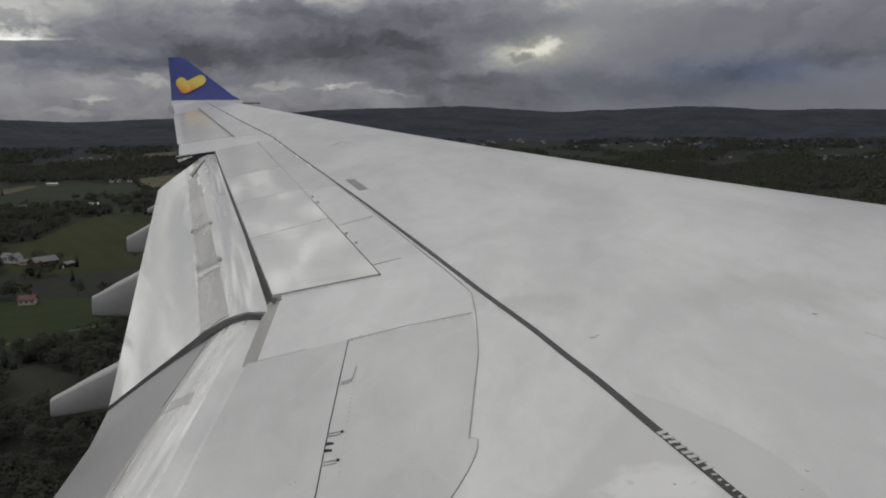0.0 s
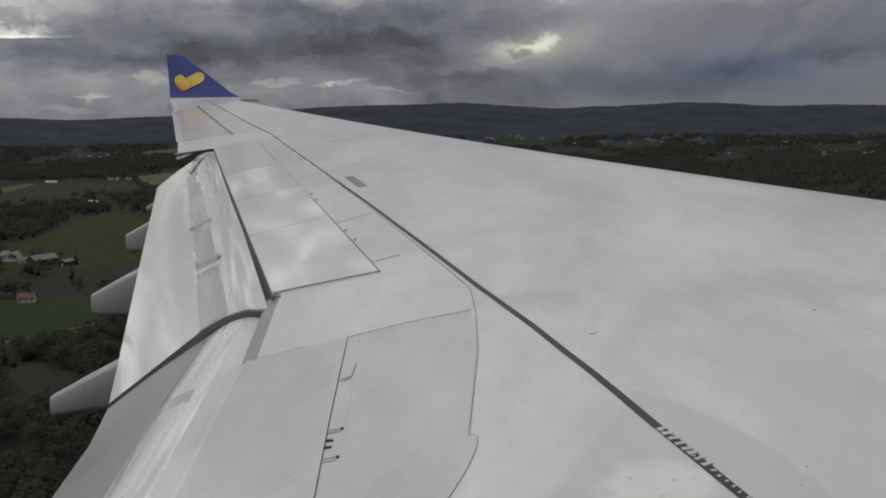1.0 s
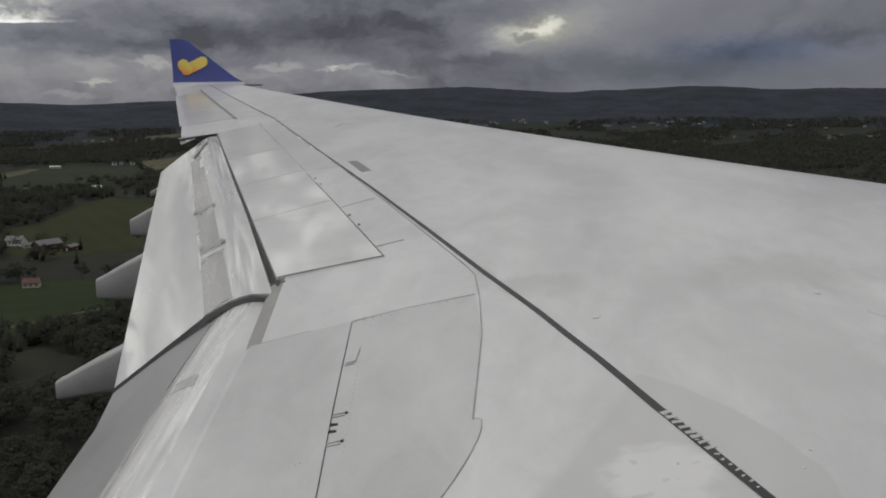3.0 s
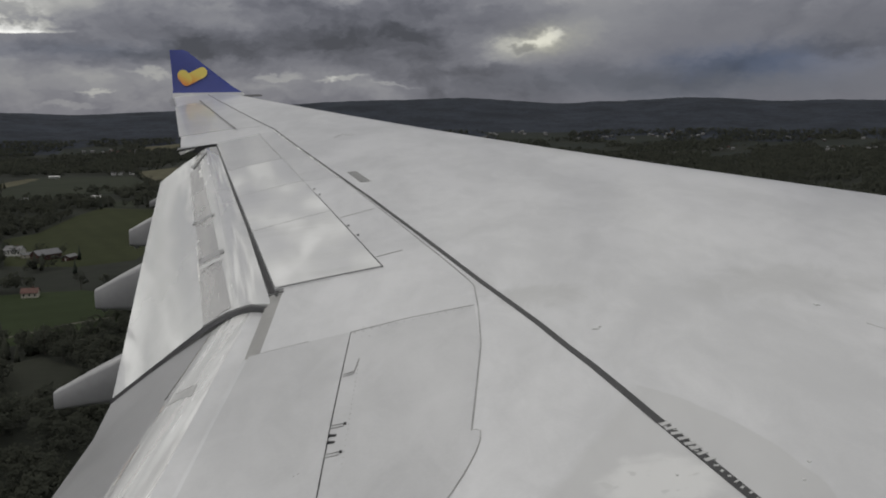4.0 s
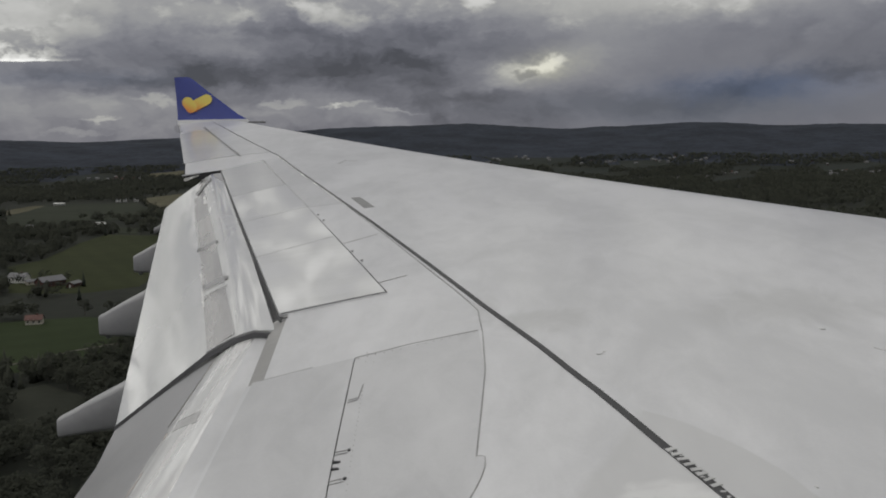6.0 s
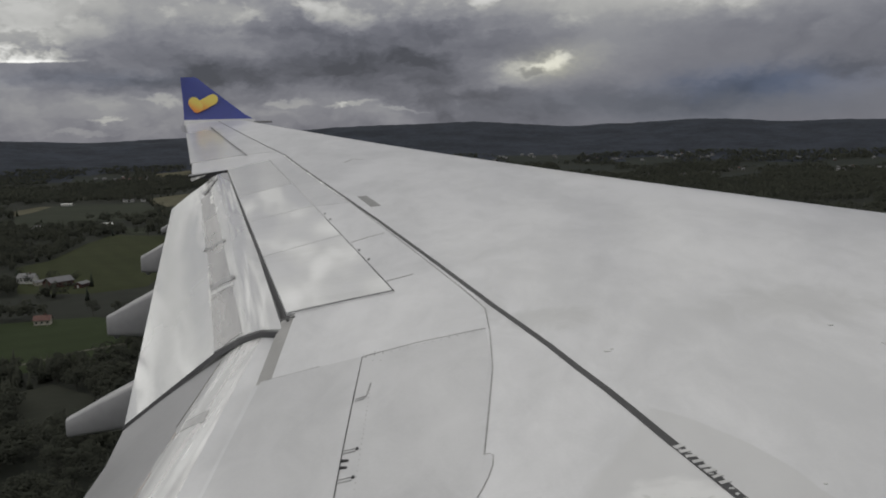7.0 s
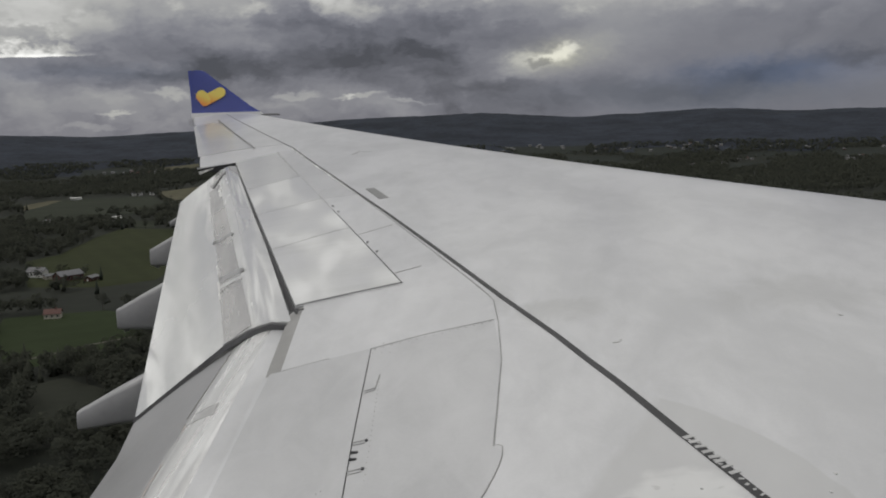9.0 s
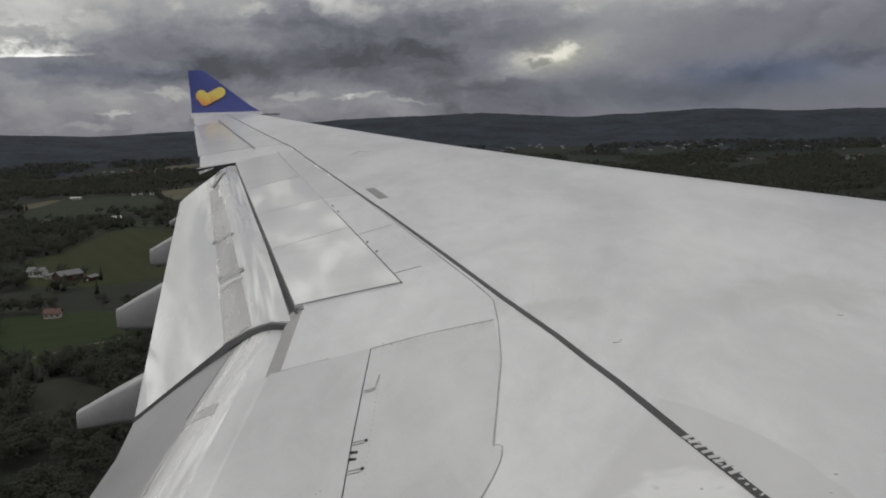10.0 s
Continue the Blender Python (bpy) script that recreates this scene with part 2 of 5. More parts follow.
def wing_paint(name="wing_paint", k=1.0):
    """Pale grey paint: broad smudges, faint chordwise streaks, and a darker patch near the root."""
    m = bpy.data.materials.new(name)
    m.use_nodes = True
    n = Nodes(m.node_tree)
    place = n.add("ShaderNodeTexCoord").outputs["Object"]
    x, y, z = n.xyz(place)[:3]
    broad = n.noise(n.vec(n.math("MULTIPLY", x, 0.7), n.math("MULTIPLY", y, 0.32)), 0.8, 5.0, 0.6, 0.5)
    streak = n.noise(n.vec(n.math("MULTIPLY", x, 1.4), n.math("MULTIPLY", y, 0.7), 3.0), 2.2, 6.0, 0.62, 0.6)
    grain = n.noise(place, 45.0, 3.0, 0.6)
    f = n.math("ADD", n.math("MULTIPLY", broad, 0.66), n.math("ADD", n.math("MULTIPLY", streak, 0.27), n.math("MULTIPLY", grain, 0.07)))
    col = n.mix(n.step(f, 0.36, 0.63), grey(0.485 * k, (0.995, 1, 1.03)), grey(0.635 * k, (1, 1, 1.025)))
    # dark smudges near the joint, and a dull area ahead of it
    for sx, sy, wx, wy, amount in ((0.66, 7.0, 0.42, 0.32, 0.40), (2.45, 6.8, 0.7, 0.5, 0.35), (0.30, 7.55, 0.12, 0.5, 0.3)):
        u = n.math("DIVIDE", n.math("SUBTRACT", x, sx), wx)
        v = n.math("DIVIDE", n.math("SUBTRACT", y, sy), wy)
        q = n.math("ADD", n.math("ADD", n.math("MULTIPLY", u, u), n.math("MULTIPLY", v, v)), n.math("MULTIPLY", n.math("SUBTRACT", streak, 0.5), 2.4))
        col = n.mix(n.step(q, 1.3, 0.0, 0.0, amount), col, (0.37 * k, 0.37 * k, 0.365 * k, 1))
    # the darker patch: a firm edge, lopsided, with a paler blotched middle
    side = n.math("GREATER_THAN", x, 1.08)
    dxp = n.math("ABSOLUTE", n.math("SUBTRACT", x, 1.08))
    dyp = n.math("DIVIDE", n.math("ABSOLUTE", n.math("SUBTRACT", y, 4.0)), 1.25)
    front = n.math("ADD", n.math("POWER", n.math("DIVIDE", dxp, 0.60), 1.38), n.math("POWER", dyp, 1.38))
    rear = n.math("ADD", n.math("DIVIDE", dxp, 0.72), dyp)
    q = n.math("ADD", n.math("MULTIPLY", front, side), n.math("MULTIPLY", rear, n.math("SUBTRACT", 1.0, side)))
    q = n.math("ADD", q, n.math("MULTIPLY", n.math("SUBTRACT", n.noise(place, 3.0, 4.0, 0.55), 0.5), 0.16))
    soft = n.math("MULTIPLY", n.math("SUBTRACT", 1.0, side), 0.05)
    col = n.mix(n.math("MULTIPLY", n.step(q, n.math("ADD", 1.03, soft), n.math("SUBTRACT", 0.99, soft)), 0.75), col, n.mix(n.step(broad, 0.35, 0.65), (0.44, 0.44, 0.445, 1), (0.50, 0.50, 0.505, 1)))
    u = n.math("DIVIDE", n.math("SUBTRACT", x, 0.98), 0.30)
    v = n.math("DIVIDE", n.math("SUBTRACT", y, 4.18), 0.30)
    blotch = n.noise(n.vec(n.math("MULTIPLY", x, 1.0), n.math("MULTIPLY", y, 1.3)), 6.0, 3.0, 0.5, 0.4)
    q = n.math("ADD", n.math("ADD", n.math("MULTIPLY", u, u), n.math("MULTIPLY", v, v)), n.math("MULTIPLY", n.math("SUBTRACT", blotch, 0.5), 1.6))
    col = n.mix(n.step(q, 1.15, 0.35, 0.0, 0.85), col, (0.64, 0.64, 0.64, 1))
    spots = n.math("MULTIPLY", n.step(n.noise(n.vec(x, n.math("MULTIPLY", y, 1.2), 8.0), 9.0, 2.0, 0.45), 0.60, 0.68), n.step(q, 1.4, 0.6, 0.0, 0.8))
    col = n.mix(spots, col, (0.49, 0.49, 0.49, 1))
    b = n.add("ShaderNodeBsdfPrincipled")
    n.put(b.inputs["Base Color"], col)
    n.put(b.inputs["Roughness"], 0.32)
    n.put(b.inputs["Coat Weight"], 0.4)
    n.put(b.inputs["Coat Roughness"], 0.13)
    n.tree.links.new(b.outputs[0], n.add("ShaderNodeOutputMaterial").inputs[0])
    return m


PAINT = wing_paint()
PANEL = wing_paint("panel_paint", 0.85)
COVER = wing_paint("aft_cover_paint", 0.90)
GLOSS = material("gloss_paint", (0.64, 0.64, 0.645), 0.3, 0.05, 0.7, 12.0, coat=1.0, streak=(0.4, (0.47, 0.47, 0.46), (0.5, 2.2, 1)))
FLAP = material("flap_paint", (0.70, 0.70, 0.70), 0.17, 0.07, 1.1, 1.6, 0.0, coat=1.0, metal=0.26, stretch=(1.3, 0.5, 1.3), streak=(0.55, (0.47, 0.47, 0.475), (2.0, 0.35, 2.0)), rough_spread=0.08, along=(-0.27, 0.11))
# darker base stands in for the winglet mirrored in the aileron
AILERON = material("aileron_reflected_grey", (0.49, 0.49, 0.495), 0.22, 0.06, 0.7, 12.0, coat=0.2, gloss=0.6, streak=(0.4, (0.5, 0.5, 0.5), (0.5, 2.2, 1)))
# grey of the straps; on the inner flap's tail it paints the fuselage's reflection
GREYFLAP = material("grey_paint_and_reflection", (0.315, 0.315, 0.325), 0.35, 0.07, 0.9, 12.0, 0.02, streak=(0.4, (0.26, 0.26, 0.265), (2.5, 0.6, 1)), rough_spread=0.05)
STREAKED = material("brushed_flap_metal", (0.76, 0.755, 0.75), 0.24, 0.16, 1.0, 3.0, 0.0, metal=0.45, stretch=(9.0, 0.40, 1.0), second=(0.91, 0.91, 0.905), streak=(0.9, (0.47, 0.46, 0.46), (16.0, 0.5, 2.0)), rough_spread=0.12)
NOSE = material("flap_nose_paint", (0.70, 0.70, 0.695), 0.2, 0.08, 1.0, 2.4, 0.0, metal=0.3, coat=0.6, stretch=(3.0, 0.45, 3.0), streak=(0.5, (0.50, 0.50, 0.50), (5.0, 0.35, 5.0)), rough_spread=0.1, along=(-0.27, 0.11))
BAND = material("dull_rub_metal", (0.53, 0.52, 0.515), 0.24, 0.20, 0.8, 2.0, 0.0, metal=0.55, stretch=(2.5, 0.5, 2.5), streak=(0.5, (0.40, 0.385, 0.38), (6.0, 0.4, 6.0)), rough_spread=0.10, along=(-0.27, 0.11))
BRIGHT = material("polished_metal_and_gleam", (0.90, 0.89, 0.86), 0.22, 0.06, 3.0, 12.0, metal=0.35, coat=0.5, rough_spread=0.08)
CHIPPED = material("chipped_brown_primer", (0.37, 0.335, 0.315), 0.6, 0.3, 6.0, 30.0, second=(0.52, 0.50, 0.48))
GREY = material("grey_fairing_paint", (0.33, 0.33, 0.34), 0.3, 0.08, 1.2, 14.0, 0.02, streak=(0.4, (0.3, 0.3, 0.31), (0.7, 3.0, 3.0)))
SHROUD = material("shroud_grey", (0.22, 0.22, 0.225), 0.45, 0.12, 2.0, 20.0, 0.02)
HINGE = material("hinge_shadow_grey", (0.13, 0.13, 0.135), 0.5, 0.2, 3.0, 20.0)
STEP = material("step_grey", (0.29, 0.285, 0.28), 0.4, 0.12, 2.0, 20.0)
SEAL = material("dark_sealant", (0.05, 0.05, 0.052), 0.6, 0.3, 4.0, 40.0)
FAINT = material("worn_sealant", (0.30, 0.30, 0.30), 0.6, 0.35, 3.0, 20.0)
BLACK = material("black_walkway_paint", (0.028, 0.028, 0.03), 0.5, 0.3, 5.0, 40.0)
PALE = material("pale_marking", (0.45, 0.45, 0.45), 0.45, 0.2, 6.0, 40.0)
PATCH = material("grey_patch_paint", (0.20, 0.20, 0.20), 0.5, 0.2, 8.0, 50.0)
SCUFF = material("light_scuff", (0.51, 0.51, 0.51), 0.5, 0.1, 3.0, 14.0)
BLUE = material("blue_paint", (0.022, 0.040, 0.26), 0.3, 0.1, 1.5, 12.0, coat=0.2)
# stands for shade in the cove and at the fixed wing's end
SHADE_DARK = material("cove_shade_dark", (0.035, 0.035, 0.038), 0.6, 0.2, 3.0, 20.0)
METAL = material("bare_metal", (0.5, 0.5, 0.5), 0.35, 0.1, 5.0, 40.0, metal=1.0)


def heart_paint():
    """Yellow at the forward lobe, running to orange at the foot."""
    m = bpy.data.materials.new("yellow_orange_paint")
    m.use_nodes = True
    n = Nodes(m.node_tree)
    p = n.xyz(n.add("ShaderNodeTexCoord").outputs["Generated"])
    k = n.math("ADD", n.math("MULTIPLY", p[2], 0.75), n.math("MULTIPLY", p[0], 0.35))
    col = n.mix(n.step(k, 0.15, 0.75), (0.78, 0.25, 0.04, 1), (0.80, 0.64, 0.13, 1))
    b = n.add("ShaderNodeBsdfPrincipled")
    n.put(b.inputs["Base Color"], col)
    n.put(b.inputs["Roughness"], 0.35)
    n.tree.links.new(b.outputs[0], n.add("ShaderNodeOutputMaterial").inputs[0])
    return m


HEART = heart_paint()


# ---------------------------------------------------------------- mesh helpers
def mesh_object(name, verts, faces, mat, parent=None, label="", smooth=True):
    me = bpy.data.meshes.new(name)
    me.from_pydata([tuple(v) for v in verts], [], faces)
    bm = bmesh.new()
    bm.from_mesh(me)
    bmesh.ops.recalc_face_normals(bm, faces=bm.faces)
    bm.to_mesh(me)
    bm.free()
    for m in (mat if isinstance(mat, (list, tuple)) else [mat]):
        me.materials.append(m)
    if smooth:
        me.shade_smooth()
        me.set_sharp_from_angle(angle=radians(38))
    ob = new(name, me)
    if parent is not None:
        ob.parent = parent
    if label:
        tagged(ob, label)
    return ob


def loft(rings, cap=True, closed=True):
    """Faces over rings of equal length."""
    n = len(rings[0])
    verts = [p for r in rings for p in r]
    faces = []
    for i in range(len(rings) - 1):
        for j in range(n if closed else n - 1):
            k = (j + 1) % n
            faces.append((i * n + j, i * n + k, (i + 1) * n + k, (i + 1) * n + j))
    if cap and closed:
        faces.append(tuple(range(n)))
        faces.append(tuple((len(rings) - 1) * n + j for j in range(n)))
    return verts, faces


# ---------------------------------------------------------------- the wing's form (x forward, y outboard)
TIP = 26.35


def x_lead(y):
    return 13.7 - 0.73 * y


def x_aft(y):
    return -1.45 - 0.285 * (y - 8) if y < 17.8 else -4.243 - 0.36 * (y - 17.8)


def top(x, y, lift=0.0):
    """Height of the wing's upper skin."""
    c = x_lead(y) - x_aft(y)
    u = (x_lead(y) - x) / c
    k = 1 - ((u - 0.35) / 0.65) ** 2 if u > 0.35 else 1 - ((0.35 - max(u, 0)) / 0.35) ** 3
    bow = 0.045 - 0.007 * math.sin(math.pi * min(1, max(0, (y - 9) / 17.4)))
    return -2.29 + 0.105 * y + 0.0012 * max(0, y - 14) ** 2 + bow * c * k + lift


def x_edge(y):
    """Where the skin ends aft: the flap cove inboard, the trailing edge outboard."""
    if y <= 6.5:
        return -1.43
    if y <= 8.06:
        return -1.32 - 0.045 * (y - 6.5)
    if y <= 17.66:
        return x_aft(y)
    return -4.87 - 0.288 * (y - 17.66) + 0.075 * math.sin(math.pi * min(1, max(0, (y - 18.0) / 7.4)))


wing = tagged(new("wing"), "pale grey airliner wing with flaps lowered and blue winglet", "aircraft wing")


def build_skin():
    ys = [1.2, 2.0, 3.0] + [3.5 + 0.5 * i for i in range(6)] + [6.49, 6.51, 7.0, 7.5, 8.05, 8.07] + [8.5 + 0.75 * i for i in range(12)]
    ys += [17.2, 17.65, 17.67] + [18.2 + 0.7 * i for i in range(11)] + [25.8, TIP]
    rings = []
    for y in ys:
        xl, xa = x_lead(y), x_edge(y)
        c = xl - xa
        us = [0.0, 0.004, 0.012, 0.03, 0.06, 0.1, 0.15] + [0.2 + 0.05 * i for i in range(15)] + [0.94, 0.97, 1.0]
        upper = [(xl - u * c, y, top(xl - u * c, y)) for u in us]
        nose = upper[0][2]
        lower = []
        for u in (0.97, 0.9, 0.75, 0.55, 0.35, 0.2, 0.1, 0.04, 0.012):
            thick = 0.11 * c * (2.2 * math.sqrt(u) * (1 - u) ** 0.8 * 0.62) + 0.03
            lower.append((xl - u * c, y, min(top(xl - u * c, y) - thick, nose - 0.01 * c + (0 if u < .3 else 9))))
        lower.append((xl + 0.006 * c, y, nose - 0.02 * c * 0.4))
        lower.insert(0, (xa, y, top(xa, y) - (0.05 if y > 17.66 else 0.10)))
        rings.append(upper + lower)
    v, f = loft(rings)
    mesh_object("wing_skin", v, f, PAINT, wing, "smooth pale grey upper skin")


build_skin()


def drape(points, step=0.35):
    """Points along a line on the plan, no further apart than step."""
    out = []
    for (xa, ya), (xb, yb) in zip(points, points[1:]):
        n = max(1, int(math.hypot(xb - xa, yb - ya) / step))
        out += [(xa + (xb - xa) * i / n, ya + (yb - ya) * i / n) for i in range(n)]
    return out + [points[-1]]


def ribbon(name, points, width, mat, lift=0.002, parent=wing, label="", taper=None, height=0.003):
    """A flat strip that follows the skin; width may run from the first to the last point."""
    pts = drape(points)
    verts, faces = [], []
    n = len(pts)
    for i, (x, y) in enumerate(pts):
        a, b = pts[max(0, i - 1)], pts[min(n - 1, i + 1)]
        d = Vector((b[0] - a[0], b[1] - a[1])).normalized()
        w = (width + (taper - width) * i / max(1, n - 1) if taper is not None else width) / 2
        for s in (-1, 1):
            px, py = x - d.y * w * s, y + d.x * w * s
            verts.append((px, py, top(px, py, lift)))
            verts.append((px, py, top(px, py, lift - height)))
        if i:
            o = 4 * (i - 1)
            faces += [(o, o + 2, o + 6, o + 4), (o, o + 4, o + 5, o + 1), (o + 2, o + 3, o + 7, o + 6)]
    return mesh_object(name, verts, faces, mat, parent, label)


def panel(name, corners, mat, lift=0.006, parent=wing, label="", nu=8, nv=12, depth=0.008):
    """A plate on the skin between four corners of the plan (two along one side, two back along the other), edges eased."""
    a, b, c, d = [Vector(p) for p in corners]
    verts, faces = [], []
    for i in range(nu + 1):
        for j in range(nv + 1):
            u, v = i / nu, j / nv
            p = (a * (1 - v) + b * v) * (1 - u) + (d * (1 - v) + c * v) * u
            verts.append((p.x, p.y, top(p.x, p.y, lift)))
    at = lambda i, j: i * (nv + 1) + j
    for i in range(nu):
        for j in range(nv):
            faces.append((at(i, j), at(i + 1, j), at(i + 1, j + 1), at(i, j + 1)))
    rim = [at(i, 0) for i in range(nu)] + [at(nu, j) for j in range(nv)] + [at(i, nv) for i in range(nu, 0, -1)] + [at(0, j) for j in range(nv, 0, -1)]
    o = len(verts)
    verts += [(verts[k][0], verts[k][1], verts[k][2] - depth) for k in rim]
    for i in range(len(rim)):
        k = (i + 1) % len(rim)
        faces.append((rim[i], rim[k], o + k, o + i))
    return mesh_object(name, verts, faces, mat, parent, label)


def plate_rows(name, rows, mat, label, lift=0.0022, depth=0.004, across=10):
    """A plate given by rows of y, aft x and forward x, and the forward y where the row runs askew."""
    verts, faces = [], []
    for k, drop in ((0, 0), (1, depth)):
        for y, xa, xb, *ends in rows:
            for i in range(across + 1):
                x, yy = xa + (xb - xa) * i / across, y + ((ends[0] - y) * i / across if ends else 0)
                verts.append((x, yy, top(x, yy, lift - drop)))
    m, n = across + 1, len(rows)
    for r in range(n - 1):
        for i in range(across):
            faces.append((r * m + i, r * m + i + 1, (r + 1) * m + i + 1, (r + 1) * m + i))
        for i in (0, across):
            faces.append((r * m + i, (r + 1) * m + i, (n + r + 1) * m + i, (n + r) * m + i))
    for r in (0, n - 1):
        for i in range(across):
            faces.append((r * m + i, r * m + i + 1, (n + r) * m + i + 1, (n + r) * m + i))
    return mesh_object(name, verts, faces, mat, wing, label)


# spoilers: from the hinge line aft to the trailing edge
def hinge_x(y):
    return -0.55 - 0.2985 * (y - 8.27) - 0.0008 * (y - 8.27) * (y - 18.3)


def skew_at(y):
    return float(np.interp(y, (8.07, 10.28, 17.6), (0.21, 0.54, 0.60)))


def between(y0, y1, f0, f1, g=0.008):
    """Plan corners of a plate between two stations, from f0 to f1 of the way from hinge to edge."""
    def p(y, f):
        yy = y + skew_at(y) * (1 - f)
        return (hinge_x(yy) * (1 - f) + x_aft(yy) * f, yy)
    return [p(y0 + g, f0), p(y1 - g, f0), p(y1 - g, f1), p(y0 + g, f1)]


SPOILERS = (8.07, 10.28, 12.35, 14.46, 17.62)
for y0, y1 in zip(SPOILERS, SPOILERS[1:]):
    panel("spoiler", between(y0, y1, 0.012, 1.0, 0.008), GLOSS if y1 < 17 else AILERON, 0.010 if y1 < 17 else 0.006, label="glossy pale grey spoiler panel")
# dark joints under their edges
ribbon("hinge_seal", [(hinge_x(y), y) for y in (8.27, 9, 10, 11, 12)], 0.011, SEAL, 0.003, taper=0.010, label="dark hinge gap")
ribbon("hinge_seal", [(hinge_x(y), y) for y in (12, 14, 16, 18.3)], 0.013, FAINT, 0.003, label="faint hinge gap")
ribbon("joint_seal", [(-1.45, 8.045), (-0.55, 8.262)], 0.012, SEAL, 0.013, label="dark panel gap")
for y in SPOILERS[1:-1]:
    ribbon("joint_seal", [(x_aft(y), y), (hinge_x(y + skew_at(y)), y + skew_at(y))], 0.011, FAINT, 0.011)
ribbon("joint_seal", [(-1.16, 10.41), (-0.80, 10.69)], 0.012, FAINT, 0.003)
ribbon("joint_seal", [(-0.66, 8.62), (-0.40, 8.75)], 0.012, FAINT, 0.003)

# the walkway line, its inner thin joint
LINE = [(-6.38, 26.08), (-3.3, 18.68), (-2.01, 14.78), (-0.92, 11.41), (-0.2, 9.09), (0.286, 7.52), (0.473, 6.95), (0.635, 6.45), (0.771, 5.98), (0.892, 5.59), (0.995, 5.22), (1.084, 4.89), (1.114, 4.78)]
ribbon("walkway_line", LINE[:2], 0.016, BLACK, 0.004, label="thin black joint line", taper=0.026)
ribbon("walkway_line", LINE[1:], 0.023, BLACK, 0.004, label="black walkway line", taper=0.048)
ribbon("walkway_line", [(1.114, 4.79), (1.303, 4.12), (1.738, 2.6)], 0.048, BLACK, 0.004, label="black walkway line with worn pale marks")
EDGE = [(-1.39, 12.8), (-0.651, 10.40), (-0.239, 9.03), (0.046, 8.10), (0.19, 7.6), (0.225, 7.45), (0.24, 6.91), (0.23, 6.18), (0.17, 5.43), (0.13, 4.95)]
ribbon("joint_seal", EDGE[:5], 0.008, FAINT, 0.003, taper=0.010)
ribbon("joint_seal", EDGE[4:], 0.009, FAINT, 0.003)
ribbon("joint_seal", [(0.13, 4.955), (0.158, 4.958), (0.178, 4.935), (0.172, 4.83), (0.148, 4.72), (0.115, 4.61), (0.07, 4.48), (0.016, 4.34), (-0.08, 4.12), (-0.2, 3.86), (-0.40, 3.4)], 0.006, FAINT, 0.003)

def seam_x(y):
    """The hinge seam between the aft panel and the access panel."""
    return float(np.interp(y, (3.4, 4.5, 5.32, 5.96, 6.73), (-0.63, -0.65, -0.67, -0.68, -0.69)))


def line_x(y):
    return float(np.interp(y, [p[1] for p in LINE[::-1]], [p[0] for p in LINE[::-1]]))


# duller covers between the spoilers, the aileron and the walkway line, and a strip painted as the gleam along them
plate_rows("aft_cover", [(y, hinge_x(y) + 0.02, line_x(y) - 0.035) for y in (12.9, 14, 15, 16, 17, 18.3)], COVER, "slightly duller cover ahead of the spoilers")
plate_rows("aft_cover", [(y, -4.16 - 0.3754 * (y - 19.15) + 0.05, line_x(y) - 0.03) for y in (19.3, 20.5, 21.8, 23.1, 24.4)], COVER, "slightly duller cover ahead of the aileron")
ribbon("edge_lip", [(line_x(y) - 0.030, y) for y in (12.9, 14.5, 16, 17.5, 18.6)], 0.022, BRIGHT, 0.006, label="bright strip painted as a gleam beside the walkway line")
plate_rows("aft_panel", [(6.55, -1.395, -0.70, 6.73)] + [(y, xa, seam_x(y) - 0.005) for y, xa in ((6.0, -1.40), (5.5, -1.405), (5.0, -1.405), (4.4, -1.405), (3.8, -1.40), (3.0, -1.40))], PANEL, "pale grey fixed panel ahead of the inner flap", 0.0018, 0.004)


def fitting(x, y, lx, ly, h, mat, name="hinge_fitting"):
    """A low block with eased edges on the skin."""
    pts = [(-.5, -.5), (.5, -.5), (.5, .5), (-.5, .5)]
    v = [(x + a * lx, y + b * ly, top(x, y, -0.002)) for a, b in pts]
    v += [(x + a * lx, y + b * ly, top(x, y, h * 0.6)) for a, b in pts]
    v += [(x + a * lx * .8, y + b * ly * .8, top(x, y, h)) for a, b in pts]
    f = [(8, 9, 10, 11)] + [(i, (i + 1) % 4, 4 + (i + 1) % 4, 4 + i) for i in range(4)] + [(4 + i, 4 + (i + 1) % 4, 8 + (i + 1) % 4, 8 + i) for i in range(4)]
    return mesh_object(name, v, f, mat, wing)


# inboard panels
ribbon("hinge_seal", [(-0.69, 6.73), (-0.68, 5.96), (-0.67, 5.32), (-0.65, 4.5), (-0.63, 3.4)], 0.0055, SEAL, 0.003)
ribbon("joint_seal", [(-0.69, 6.73), (-0.28, 6.87), (0.21, 6.98)], 0.007, FAINT, 0.003)
for i in range(15):
    k = (i + 0.5) / 15
    fitting(-0.69 + 0.9 * k, 6.725 + 0.25 * k - 0.025, 0.009, 0.022, 0.004, FAINT, "rivet_head")
ribbon("joint_seal", [(-1.40, 6.54), (-0.99, 6.66)], 0.007, FAINT, 0.003)
plate_rows("access_panel", [(6.725, -0.68, 0.212, 6.972)] + [(y, seam_x(y) + 0.005, x) for y, x in ((6.18, 0.226), (5.8, 0.199), (5.43, 0.167), (4.962, 0.129), (4.958, 0.158), (4.935, 0.177), (4.83, 0.171), (4.72, 0.147), (4.61, 0.114), (4.48, 0.069), (4.34, 0.015), (4.12, -0.081), (3.86, -0.201), (3.4, -0.401))], PANEL, "large pale grey access panel")


